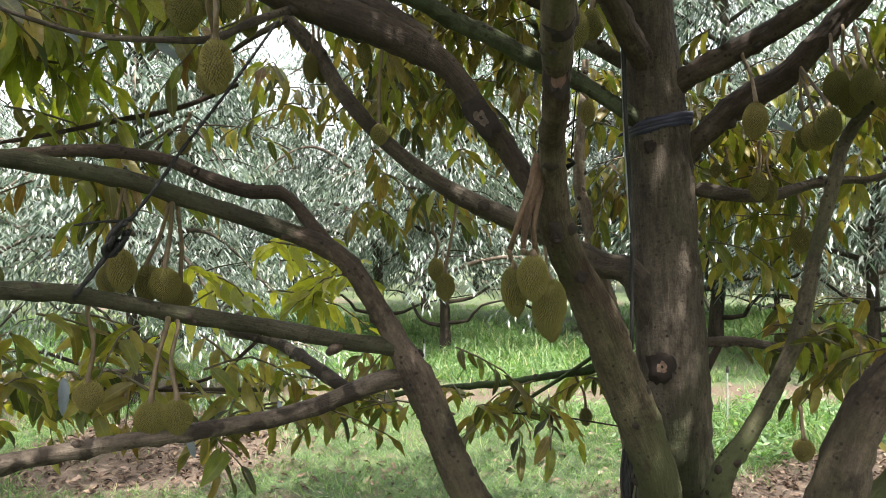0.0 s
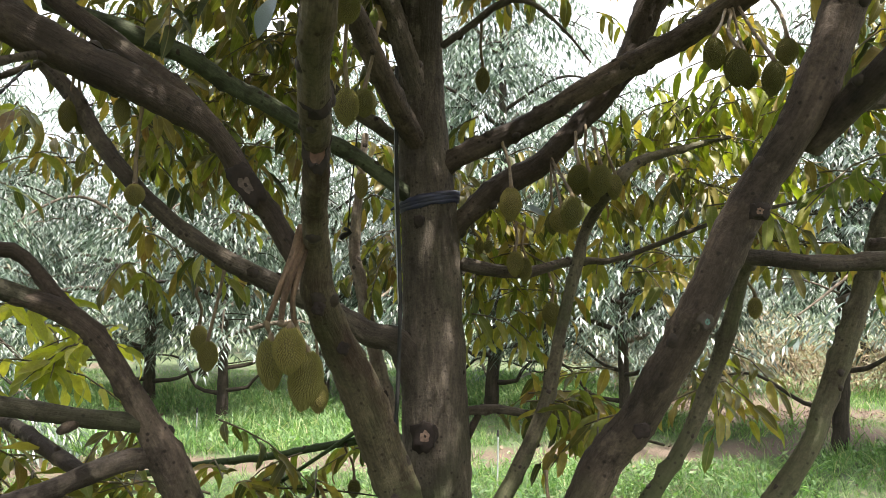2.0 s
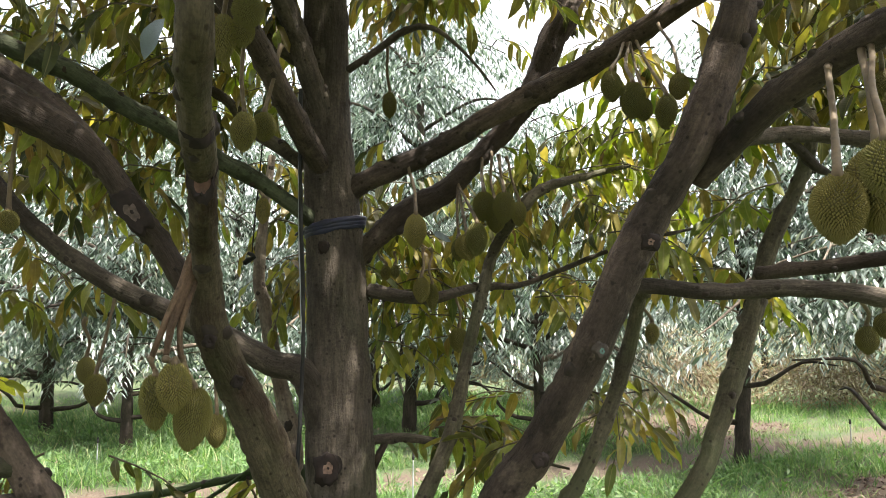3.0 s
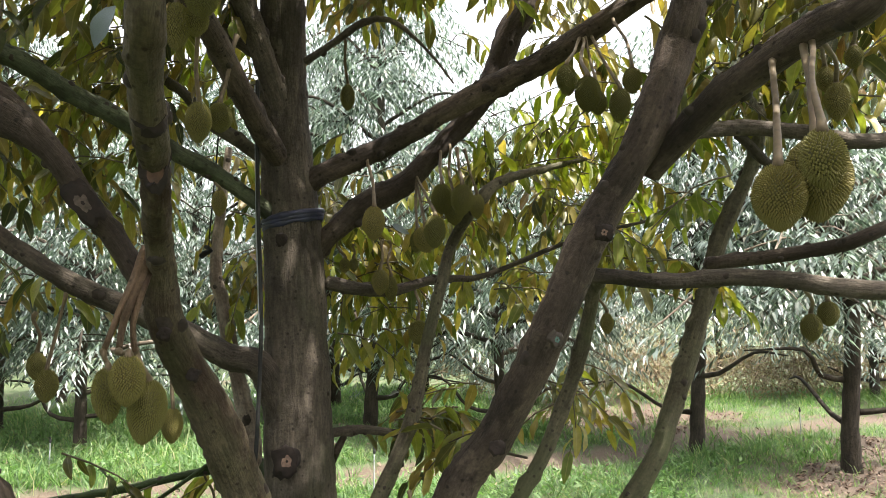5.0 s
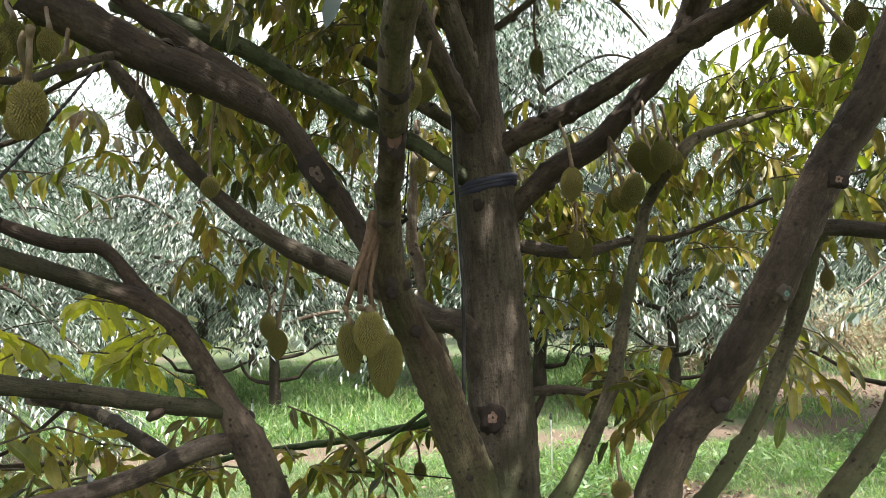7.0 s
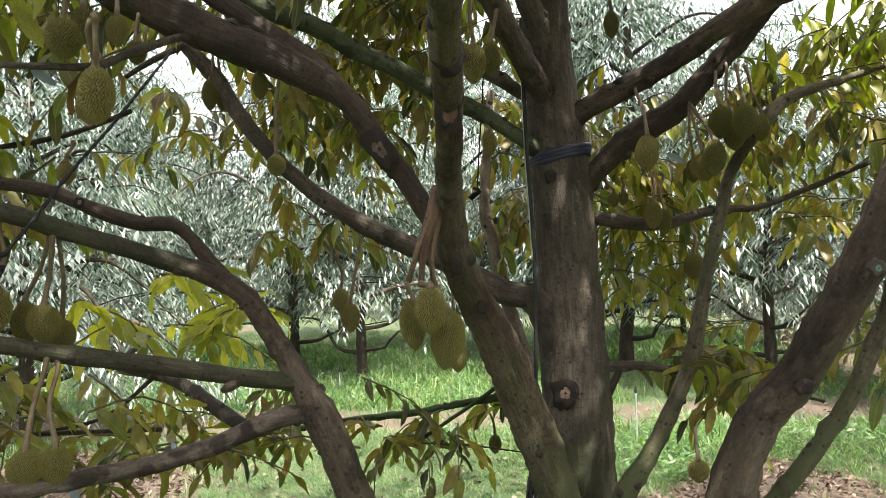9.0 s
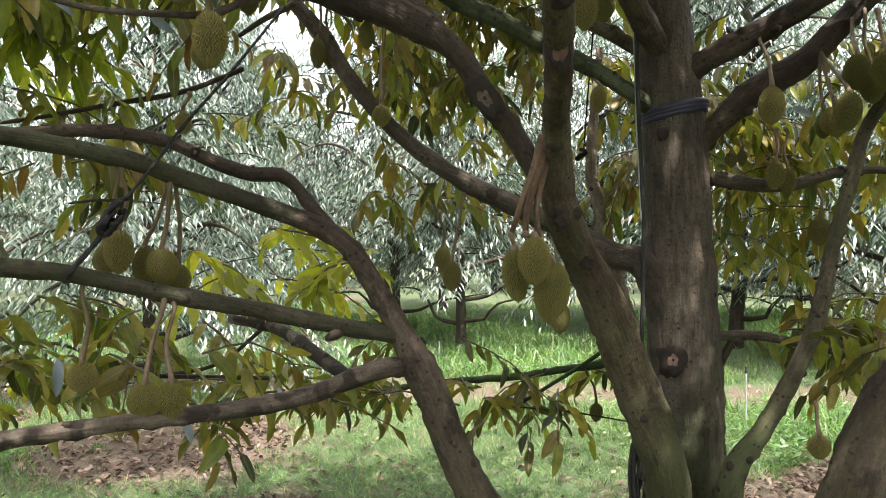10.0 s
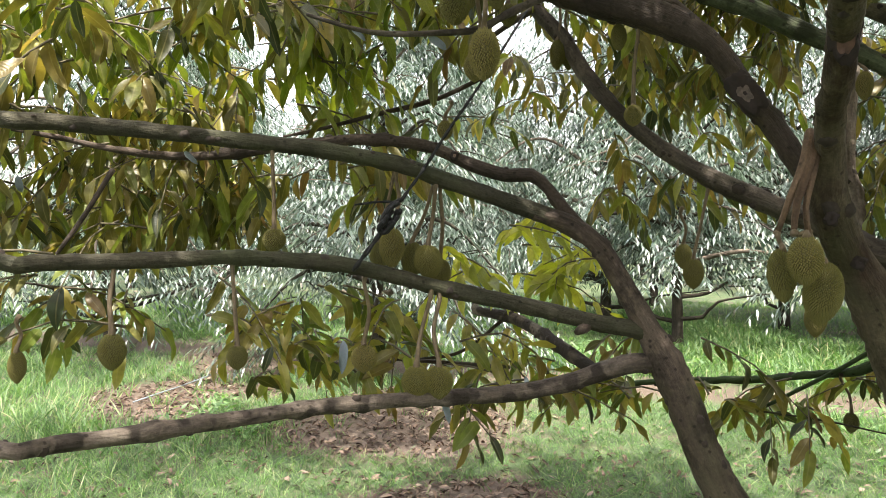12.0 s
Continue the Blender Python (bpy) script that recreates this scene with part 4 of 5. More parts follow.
durian((1.129, 2.422, 1.836), 0.051, 0.078, (1.131, 2.632, 2.117))
durian((1.334, 2.425, 1.963), 0.052, 0.088, (1.292, 2.442, 2.164))
durian((1.006, 2.544, 1.704), 0.061, 0.093, (1.012, 2.580, 1.856))
durian((1.044, 2.584, 1.683), 0.049, 0.095, (1.034, 2.579, 1.855))
durian((0.875, 2.643, 1.769), 0.042, 0.055, (0.835, 2.586, 1.888))
durian((0.908, 2.643, 1.772), 0.036, 0.051, (0.908, 2.635, 1.846))
durian((1.148, 2.689, 1.527), 0.073, 0.094, (1.141, 2.692, 1.705))
durian((1.110, 2.231, 0.931), 0.063, 0.067, (1.103, 2.260, 1.048))
durian((0.379, 2.923, 0.803), 0.053, 0.077, (0.349, 2.885, 0.992))
durian((1.547, 2.015, 2.279), 0.065, 0.096, (1.701, 2.406, 2.571), -4)
durian((1.608, 2.012, 2.238), 0.079, 0.113, (1.701, 2.406, 2.571))
durian((1.669, 2.103, 2.239), 0.054, 0.075, (1.714, 2.400, 2.580))
durian((1.700, 1.995, 2.201), 0.065, 0.103, (1.728, 2.395, 2.589), 5)
durian((1.743, 2.009, 2.282), 0.060, 0.081, (1.811, 2.361, 2.641))
durian((1.594, 0.989, 1.759), 0.082, 0.105, (1.809, 1.364, 2.118))
durian((1.657, 0.994, 1.788), 0.099, 0.131, (1.835, 1.295, 2.134))
durian((1.609, 0.902, 1.798), 0.064, 0.086, (1.839, 1.285, 2.136), -5)
durian((2.231, 1.951, 1.556), 0.061, 0.079, (2.044, 1.661, 1.671))
durian((2.296, 1.970, 1.596), 0.062, 0.073, (2.082, 1.634, 1.663))
durian((2.076, 1.558, 2.091), 0.058, 0.094, (1.850, 1.256, 2.142))
durian((2.075, 1.598, 2.159), 0.044, 0.062, (1.846, 1.265, 2.140))
durian((2.120, 1.553, 2.199), 0.044, 0.056, (1.871, 1.194, 2.154))
durian((1.710, 2.187, 1.564), 0.043, 0.065, (1.626, 2.035, 1.662))
durian((0.879, 2.569, 2.377), 0.055, 0.097, (0.870, 2.404, 2.543))
durian((-0.707, 0.673, 1.239), 0.060, 0.082, (-0.746, 0.693, 1.434))
durian((-0.605, 0.924, 1.204), 0.051, 0.059, (-0.634, 0.929, 1.439))
durian((-0.652, 1.070, 1.480), 0.059, 0.062, (-0.661, 1.072, 1.726))
durian((-1.008, 0.599, 1.179), 0.041, 0.078, (-1.020, 0.611, 1.297))

# ---------------------------------------------------------------- foliage of the tree
near_leaves, far_leaves, twig_meshes = [], {}, ([], [])


def add_twig(rows):
    v, f = tube(rows, 0.08, 4, 0, 0)
    o = len(twig_meshes[0])
    twig_meshes[0].extend(v)
    twig_meshes[1].extend([tuple(i + o for i in q) for q in f])


def sprays(centre, half, yaw, count, mat, near=False):
    """Drooping leafy twigs inside a box that is turned by yaw about the vertical."""
    c, s = math.cos(radians(yaw)), math.sin(radians(yaw))
    for _ in range(max(1, round(count * ((0.66 if centre[2] > 1.9 else 0.85) if near else 0.95 if centre[2] < 2.72 else 0.78)))):
        u, v, w = (rng.uniform(-1, 1) for _ in range(3))
        x, y = u * half[0], v * half[1]
        start = np.array((centre[0] + x * c - y * s, centre[1] + x * s + y * c, centre[2] + w * half[2] + 0.12))
        head = rng.uniform(0, 2 * math.pi)
        length = rng.uniform(0.22, 0.42)
        d = np.array((math.cos(head), math.sin(head), rng.uniform(-0.5, 0.2)))
        mid = start + d * length * 0.5
        end = start + d * length + np.array((0, 0, -0.09))
        start, mid, end = start - TREE_AT - d * length * 0.5, mid - TREE_AT - d * length * 0.5, end - TREE_AT - d * length * 0.5
        add_twig([(*start, 0.004), (*mid, 0.003), (*end, 0.0018)])
        n = rng.randint(8, 12)
        for i in range(n):
            k = (i + 0.6) / n
            p = (start * (1 - k) + end * k) + np.array((0, 0, 0.03 * math.sin(math.pi * k)))
            out = np.array((-d[1], d[0], 0)) * (1 if i % 2 else -1)
            way = out * rng.uniform(0.3, 0.9) + d * rng.uniform(0.2, 0.8) + np.array((0, 0, -rng.uniform(*((0.35, 1.3) if centre[2] > 1.45 else (-0.05, 0.85)))))
            if i == n - 1:
                way = d * 0.7 + np.array((0, 0, -0.7))
            leaf = (rng.randrange(4) if near else rng.randrange(2, 8), p, frame_of(way, rng.uniform(-0.9, 0.9)), rng.uniform(0.08, 0.135))
            if near and len(near_leaves) < 300 and rng.random() < 0.42:
                near_leaves.append((leaf, mat))
            else:
                far_leaves.setdefault(mat.name, (mat, []))[1].append(leaf)


sprays((-0.57, 1.34, 2.00), (0.27, 0.35, 0.12), 46, 11, OLIVE, True)
sprays((-0.57, 1.34, 2.00), (0.27, 0.35, 0.12), 46, 7, FRESH, True)
sprays((-0.84, 1.49, 1.67), (0.21, 0.30, 0.11), 48, 7, OLIVE, True)
sprays((-0.91, 2.57, 1.98), (0.22, 0.30, 0.22), 34, 9, OLIVE, True)
sprays((-0.43, 2.84, 2.27), (0.30, 0.35, 0.27), 24, 28, OLIVE)
sprays((-0.28, 2.72, 1.61), (0.28, 0.40, 0.14), 23, 8, OLIVE, True)
# this spray has its sunlight painted into the leaf colour
sprays((-0.72, 2.30, 1.34), (0.32, 0.35, 0.17), 34, 18, SUNLIT, True)
sprays((-0.77, 1.58, 1.11), (0.37, 0.25, 0.11), 45, 8, GOLD, True)
sprays((-0.44, 2.17, 0.90), (0.33, 0.35, 0.11), 31, 11, GOLD, True)
sprays((-0.44, 2.17, 0.90), (0.33, 0.35, 0.11), 31, 9, OLIVE, True)
sprays((0.10, 2.76, 0.80), (0.42, 0.20, 0.13), 15, 14, OLIVE, True)
sprays((0.02, 2.97, 2.17), (0.17, 0.40, 0.35), 16, 16, OLIVE)
sprays((0.39, 3.15, 1.86), (0.14, 0.35, 0.33), 9, 11, OLIVE)
sprays((0.21, 2.69, 2.60), (0.39, 0.40, 0.19), 17, 18, OLIVE)
sprays((0.21, 2.69, 2.60), (0.39, 0.40, 0.19), 17, 8, FRESH)
sprays((-0.17, 2.59, 2.06), (0.20, 0.30, 0.19), 25, 14, OLIVE)
sprays((0.40, 3.15, 2.00), (0.10, 0.35, 0.18), 11, 6, OLIVE)
sprays((1.13, 3.27, 1.95), (0.43, 0.50, 0.23), -2, 42, OLIVE)
sprays((0.98, 2.94, 1.53), (0.21, 0.25, 0.20), 1, 17, GOLD)
sprays((1.91, 3.18, 2.10), (0.37, 0.45, 0.25), -15, 40, OLIVE)
sprays((1.81, 2.93, 2.20), (0.31, 0.30, 0.18), -15, 18, FRESH)
sprays((1.95, 2.53, 1.70), (0.19, 0.30, 0.08), -20, 11, OLIVE)
sprays((2.10, 2.45, 1.87), (0.05, 0.20, 0.05), -23, 3, FRESH)
sprays((1.74, 2.67, 1.18), (0.16, 0.20, 0.14), -15, 4, GOLD, True)
sprays((1.74, 2.67, 1.18), (0.16, 0.20, 0.14), -15, 4, OLIVE, True)
sprays((1.23, 2.94, 1.07), (0.19, 0.20, 0.11), -4, 14, OLIVE)
sprays((1.75, 2.95, 2.73), (0.38, 0.35, 0.28), -14, 24, OLIVE)
sprays((0.94, 2.55, 2.73), (0.22, 0.20, 0.05), 2, 13, OLIVE, True)
sprays((2.27, 2.12, 2.40), (0.34, 0.40, 0.26), -30, 38, OLIVE)
sprays((2.09, 2.40, 2.19), (0.13, 0.20, 0.11), -24, 5, FRESH)
sprays((2.29, 2.71, 1.58), (0.06, 0.20, 0.05), -25, 3, FRESH)
sprays((-1.34, 1.20, 2.06), (0.61, 0.40, 0.17), 59, 35, FRESH)
sprays((-0.99, 0.90, 2.02), (0.42, 0.25, 0.10), 61, 20, OLIVE, True)
sprays((-1.42, 1.07, 1.65), (0.42, 0.45, 0.19), 62, 40, OLIVE)
sprays((-1.21, 0.79, 1.23), (0.19, 0.25, 0.14), 66, 9, OLIVE, True)
sprays((-0.93, 1.46, 1.09), (0.22, 0.20, 0.08), 48, 5, GOLD, True)
sprays((-1.13, 1.59, 1.64), (0.32, 0.40, 0.12), 49, 8, OLIVE)
sprays((1.47, 3.16, 1.69), (0.59, 0.35, 0.11), -10, 22, GOLD)
sprays((0.06, 2.29, 2.48), (0.34, 0.35, 0.17), 23, 11, OLIVE)
sprays((0.46, 2.84, 2.52), (0.05, 0.25, 0.39), 11, 6, OLIVE)
sprays((2.21, 1.80, 2.38), (0.17, 0.30, 0.13), -33, 13, OLIVE, True)
sprays((-0.77, 2.49, 2.44), (0.30, 0.25, 0.07), 33, 11, OLIVE)
sprays((-0.04, 2.87, 2.31), (0.20, 0.25, 0.25), 18, 10, OLIVE)
sprays((-0.81, 1.40, 1.96), (0.37, 0.35, 0.14), 51, 8, FRESH, True)
sprays((-0.06, 2.57, 2.67), (0.39, 0.40, 0.19), 23, 18, OLIVE)
sprays((2.32, 2.24, 2.64), (0.40, 0.40, 0.20), -30, 42, OLIVE)
sprays((2.51, 2.44, 2.49), (0.34, 0.40, 0.20), -31, 22, OLIVE)
sprays((0.98, 2.65, 2.86), (0.28, 0.25, 0.07), 1, 10, OLIVE)
sprays((-0.33, 2.80, 2.55), (0.43, 0.35, 0.15), 23, 16, OLIVE)
sprays((-0.70, 1.55, 2.23), (0.39, 0.45, 0.09), 45, 16, OLIVE)
sprays((-1.33, 1.29, 2.31), (0.74, 0.50, 0.13), 57, 24, OLIVE)
sprays((-1.56, 1.14, 1.62), (0.44, 0.50, 0.22), 62, 46, OLIVE)
sprays((1.27, 2.48, 1.07), (0.12, 0.20, 0.10), -9, 2, OLIVE)
sprays((1.27, 2.48, 1.07), (0.12, 0.20, 0.10), -9, 2, GOLD)
sprays((-1.63, 1.18, 1.83), (0.46, 0.40, 0.13), 62, 14, GOLD)
sprays((-0.89, 1.72, 1.02), (0.42, 0.35, 0.15), 45, 9, OLIVE)
sprays((-0.89, 1.72, 1.02), (0.42, 0.35, 0.15), 45, 4, GOLD)

# crown above, which shades the lower limbs
for level, reach, count in ((2.95, 1.6, 48), (3.5, 2.0, 75), (4.1, 1.8, 60), (4.7, 1.2, 26)):
    for k in range(count):
        ang, rad = rng.uniform(0, 6.283), reach * math.sqrt(rng.uniform(0.02, 1))
        if rad * math.sin(ang) > 0.7 and (level > 3.2 or k % 3) or rad * math.cos(ang) < -1.3 or (rad * math.cos(ang) > 1.2 and rad * math.sin(ang) > -0.3):
            continue
        sprays((0.6 + rad * math.cos(ang), 2.4 + rad * math.sin(ang), level + rng.uniform(-0.25, 0.25)), (0.25, 0.25, 0.15), 0, 2, OLIVE)
# extra sprays above the view, added only to keep sun and sky off limbs
for k in range(190):
    sprays((rng.uniform(-0.6, 3.2), rng.uniform(-1.2, 1.6), rng.uniform(2.75, 3.6)), (0.3, 0.3, 0.2), 0, 2, OLIVE)
for k in range(75):
    sprays((rng.uniform(-0.7, 0.9), rng.uniform(0.6, 2.4), rng.uniform(3.0, 3.8)), (0.3, 0.3, 0.2), 0, 2, OLIVE)

for k in range(170):
    sprays((rng.uniform(-0.6, 2.2), rng.uniform(0.2, 2.4), rng.uniform(2.85, 3.8)), (0.3, 0.3, 0.2), 0, 2, OLIVE)

# unseen dense roof of leaves, added high towards the sun to shade the limbs
g4 = np.random.default_rng(44)
many = 9000
high = np.stack([g4.uniform(0.0, 3.7, many), g4.uniform(-1.3, 2.3, many), 4.0 + 1.5 * g4.random(many)], 1)
high = high[high[:, 1] < 2.2 - 0.8 * np.maximum(0, high[:, 0] - 1.6)]
# out-of-view clumps placed to throw shade on the left-hand ground
for cx, cy in ((-1.65, 2.35), (-0.3, 1.65), (-2.1, 1.7)):
    high = np.vstack([high, np.array((cx, cy, 4.6)) + g4.normal(0, 1, (1000, 3)) * (0.33, 0.33, 0.2)])
# more unseen clumps, added to dapple the ground behind the stems and beside the long limbs
for k in range(13):
    high = np.vstack([high, np.array((g4.uniform(0.4, 4.6), g4.uniform(2.3, 4.6), g4.uniform(4.8, 5.4))) + g4.normal(0, 1, (230, 3)) * (0.32, 0.32, 0.16)])
for k in range(9):
    high = np.vstack([high, np.array((g4.uniform(-3.2, -1.2), g4.uniform(0.0, 1.6), g4.uniform(4.2, 4.9))) + g4.normal(0, 1, (230, 3)) * (0.30, 0.30, 0.16)])
many = len(high)
high += 0.18 * np.sin(high[:, [1, 2, 0]] * 9.0)
fall = np.stack([g4.normal(0, 1, many), g4.normal(0, 1, many), g4.uniform(-1.0, 0.1, many)], 1)
child("high_foliage", scattered("high_foliage", FARLEAVES, g4.integers(0, 2, many), high - TREE_AT, frames_of(fall, g4.uniform(-0.8, 0.8, many)), g4.uniform(0.13, 0.2, many), OLIVE), tree, "unseen dense leaves added overhead to block the sun", "stuff")

LEAF_MESH = {}
for (k, p, turn, size), mat in near_leaves:
    key = (k, mat.name)
    if key not in LEAF_MESH:
        LEAF_MESH[key] = mesh_from("leaf", LEAVES[k][0], LEAVES[k][1], [mat])
        set_blade(LEAF_MESH[key], blade_values(LEAVES[k][0]))
    ob = child("leaf", LEAF_MESH[key], tree)
    ob.matrix_local = Matrix.Translation(p) @ Matrix(turn.tolist()).to_4x4() @ Matrix.Scale(size, 4)
for mat, placed in far_leaves.values():
    child("foliage", joined("foliage", placed, LEAVES, mat), tree, "drooping long leathery leaves", "stuff")
child("twig_growth", mesh_from("twig_growth", twig_meshes[0], twig_meshes[1], [TWIGWOOD]), tree, "thin brown leaf-bearing twigs", "stuff")


# ---------------------------------------------------------------- the orchard behind
def far_tree(seed, height, reach, leaves, low, leaf=1.0, first=0.2, bare=5):
    """Meshes of a smaller durian tree: trunk, limbs, and a drooping crown of narrow leaves."""
    r = random.Random(seed)
    bend = [r.uniform(-0.12, 0.12) for _ in range(4)]
    trunk = [(0, 0, -0.1, 0.10), (0.01, 0, 0.3, 0.075), (bend[0], bend[1], height * 0.35, 0.06), (bend[2], bend[3], height * 0.7, 0.04), (bend[2], bend[3], height * 0.97, 0.012)]
    v, f = tube(trunk, 0.08, 10, 0.08, 3, seed)
    t_mesh = mesh_from("trunk", v, f, [FARBARK])
    limbs, places, ways = [], [], []
    g = np.random.default_rng(seed)
    count = 26
    for i in range(count):
        k = i / (count - 1)
        z = height * (first + (0.95 - first) * k)
        w = i * 2.4 + r.uniform(-0.4, 0.4)
        long = reach * (1.0 - 0.78 * k ** 1.3) * r.uniform(0.75, 1.15)
        d = np.array((math.cos(w), math.sin(w), 0))
        rise = r.uniform(0.15, 0.5) * long * (0.6 + k)
        base = np.array((bend[2] * k, bend[3] * k, z))
        knee = base + d * long * 0.5 + np.array((0, 0, rise * 0.7))
        tip = base + d * long + np.array((0, 0, rise * 0.45 - low * (1 - k)))
        thick = 0.04 * (1 - 0.7 * k)
        rows = [(*base, thick), (*knee, thick * 0.6), (*tip, 0.006)]
        v, f = tube(rows, 0.12, 6, 0.08, 0, seed + i)
        for j in range(5 if leaf < 1.3 else 0):
            s = 0.3 + 0.13 * j
            q = base * (1 - s) ** 2 + 2 * knee * s * (1 - s) + tip * s * s
            w2 = w + (1 if j % 2 else -1) * r.uniform(0.5, 1.2)
            e2 = q + np.array((math.cos(w2), math.sin(w2), r.uniform(-0.5, 0.3))) * long * r.uniform(0.2, 0.4)
            v2, f2 = tube([(*q, 0.011), (*((q + e2) / 2 + np.array((0, 0, 0.05))), 0.008), (*e2, 0.004)], 0.3, 3, 0, 0)
            o = len(v)
            v, f = v + v2, f + [tuple(x + o for x in h) for h in f2]
        limbs.append(mesh_from("limb", v, f, [FARBARK if i % 3 else FARPALE]))
        n = int(leaves / count * (long / reach + 0.35) / 12)
        s = g.uniform(0.2, 1.05, (n, 1))
        p = base * (1 - s) ** 2 + 2 * knee * s * (1 - s) + tip * s * s + g.normal(0, 1, (n, 3)) * (0.24, 0.24, 0.17) - (0, 0, 0.06)
        head = w + g.uniform(-1.3, 1.3, n)
        dd = np.stack([np.cos(head), np.sin(head), g.uniform(-1.1, -0.1, n)], 1)
        out = np.stack([-dd[:, 1], dd[:, 0], np.zeros(n)], 1)
        for j in range(12):
            places.append(p + dd * (j / 12 - 0.5) * 0.46)
            ways.append(out * (1 if j % 2 else -1) * g.uniform(0.65, 0.9, (n, 1)) + dd * g.uniform(0.45, 0.7, (n, 1)) - np.array((0, 0, 1.0)) * g.uniform(0.25, 0.55, (n, 1)))
    for i in range(bare):
        w = i * 2.1 + r.uniform(-0.5, 0.5)
        z, long = r.uniform(0.25, 0.8), r.uniform(0.7, 1.3)
        d = np.array((math.cos(w), math.sin(w), 0))
        rows = [(0, 0, z, 0.032), (*(d * long * 0.35 + np.array((0, 0, z + long * 0.05))), 0.024), (*(d * long * 0.7 + np.array((r.uniform(-0.15, 0.15), r.uniform(-0.15, 0.15), z + long * r.uniform(0.05, 0.4)))), 0.016), (*(d * long * 1.25 + np.array((0, 0, z + long * r.uniform(0.2, 0.55)))), 0.006)]
        v, f = tube(rows, 0.12, 6, 0.08, 0, seed + 50 + i)
        limbs.append(mesh_from("limb", v, f, [FARBARK]))
    places, ways = np.concatenate(places), np.concatenate(ways)
    m = len(places)
    crown = scattered("crown", FARLEAVES, g.integers(0, 2, m), places, frames_of(ways, g.uniform(-0.35, 0.35, m)), leaf * g.uniform(0.08, 0.145, m), SILVER)
    return t_mesh, limbs, crown


KINDS = [far_tree(11, 4.3, 2.0, 12500, 0.35, 1.0, 0.27), far_tree(12, 4.8, 2.25, 19000, 0.85), far_tree(13, 3.7, 1.9, 17000, 0.35, 1.0, 0.30), far_tree(14, 5.4, 2.4, 23000, 0.55),
         far_tree(15, 4.6, 2.4, 5200, 0.9, 1.6), far_tree(16, 5.2, 2.6, 5600, 1.0, 1.6), far_tree(17, 4.4, 2.1, 12000, 0.45, 1.0, 0.33, 3)]


def orchard_tree(kind, x, y, turn, size=1.0):
    ob = thing("orchard_tree", (x, y, ground_height(x, y)), "young durian tree with drooping silvery-green leaves", "tree", "orchard trees")
    ob.rotation_euler[2], ob.scale = turn, (size, size, size)
    trunk, limbs, crown = KINDS[kind]
    child("trunk", trunk, ob)
    for me in limbs:
        child("limb", me, ob)
    child("crown", crown, ob, "drooping narrow silvery leaves", "stuff")


for kind, x, y, turn, size in ((0, -2.45, 8.85, 0.4, 0.95), (1, -4.25, 5.3, 1.2, 0.88), (3, -4.1, 10.3, 2.2, 1.12), (3, -1.9, 11.9, 0.9, 1.1), (3, 0.9, 10.6, 4.0, 1.3),
                               (1, 3.6, 12.2, 2.9, 0.65), (0, 2.5, 9.0, 0.3, 0.95), (6, 4.66, 8.20, 5.0, 1.1), (6, 5.64, 6.87, 3.3, 1.15), (1, -7.6, 4.2, 1.0, 1.0), (3, -6.8, 9.2, 5.5, 1.0), (0, -9.3, 6.8, 0.2, 1.1),
                               (1, 1.9, 14.0, 0.7, 0.75), (3, 0.2, 13.4, 1.1, 1.3), (3, 5.0, 13.4, 1.9, 0.65), (0, -4.8, 14.0, 3.7, 1.1), (1, -8.6, 12.6, 2.4, 1.1), (3, 9.2, 11.5, 4.4, 1.0), (1, -11.5, 3.0, 1.7, 1.1), (3, -12.5, 8.5, 0.5, 1.15)):
    orchard_tree(kind, x, y, turn, size)
for i in range(26):
    w = radians(-66 + i * 5.4)
    d = 18.5 + (i % 3) * 2.6
    orchard_tree(4 + i % 2, d * math.sin(w), 2 + d * math.cos(w), i * 1.3, 1.15)
# unseen rows on the near side, added behind the camera to block low sky light
for kind, x, y, turn in ((4, -1.6, -3.6, 0.3), (5, 2.6, -3.9, 1.4), (4, 5.2, -1.2, 2.2), (5, -4.6, -1.4, 3.1), (4, 6.4, 2.6, 4.2), (5, 0.4, -7.6, 5.0), (4, 4.6, -7.0, 0.9), (5, -4.4, -6.6, 2.6)):
    orchard_tree(kind, x, y, turn, 1.0)

# ---------------------------------------------------------------- scars
scar((0.714, 2.389, 1.118), (0.06, -0.98, 0.17), 0.036)
scar((0.330, 1.668, 1.836), (0.09, -0.94, -0.16), 0.030, inside=GREYWOOD, tall=1.55, aim=0.6, proud=0.3, core=1.1)
scar((1.524, 1.608, 1.779), (-0.12, -0.94, -0.12), 0.018, inside=SCARWOOD, tall=1.0, proud=0.25)
scar((1.293, 1.746, 1.268), (-0.18, -0.97, 0.17), 0.016, inside=SCARRIM, tall=0.9, proud=0.25)
scar((0.553, 1.818, 1.438), (0.17, -0.98, 0.05), 0.012, inside=SCARRIM)
scar((0.669, 2.453, 1.843), (0.08, -0.99, -0.12), 0.016, inside=SCARRIM)
scar((-0.437, 1.523, 1.722), (0.61, -0.79, -0.10), 0.009)
scar((0.512, 1.701, 1.540), (0.20, -0.98, 0.00), 0.012, inside=SCARRIM)
scar((-0.412, 1.514, 1.719), (0.63, -0.77, 0.21), 0.010)
scar((1.417, 1.634, 1.530), (0.44, -0.97, 0.02), 0.017, rim=STUBRIM, inside=CUTWOOD, tall=1.0, label='sawn branch stub with a weathered green end')

FLAKED = plain("bared_red_wood", (0.085, 0.045, 0.028), 0.85, 0.5, 45)
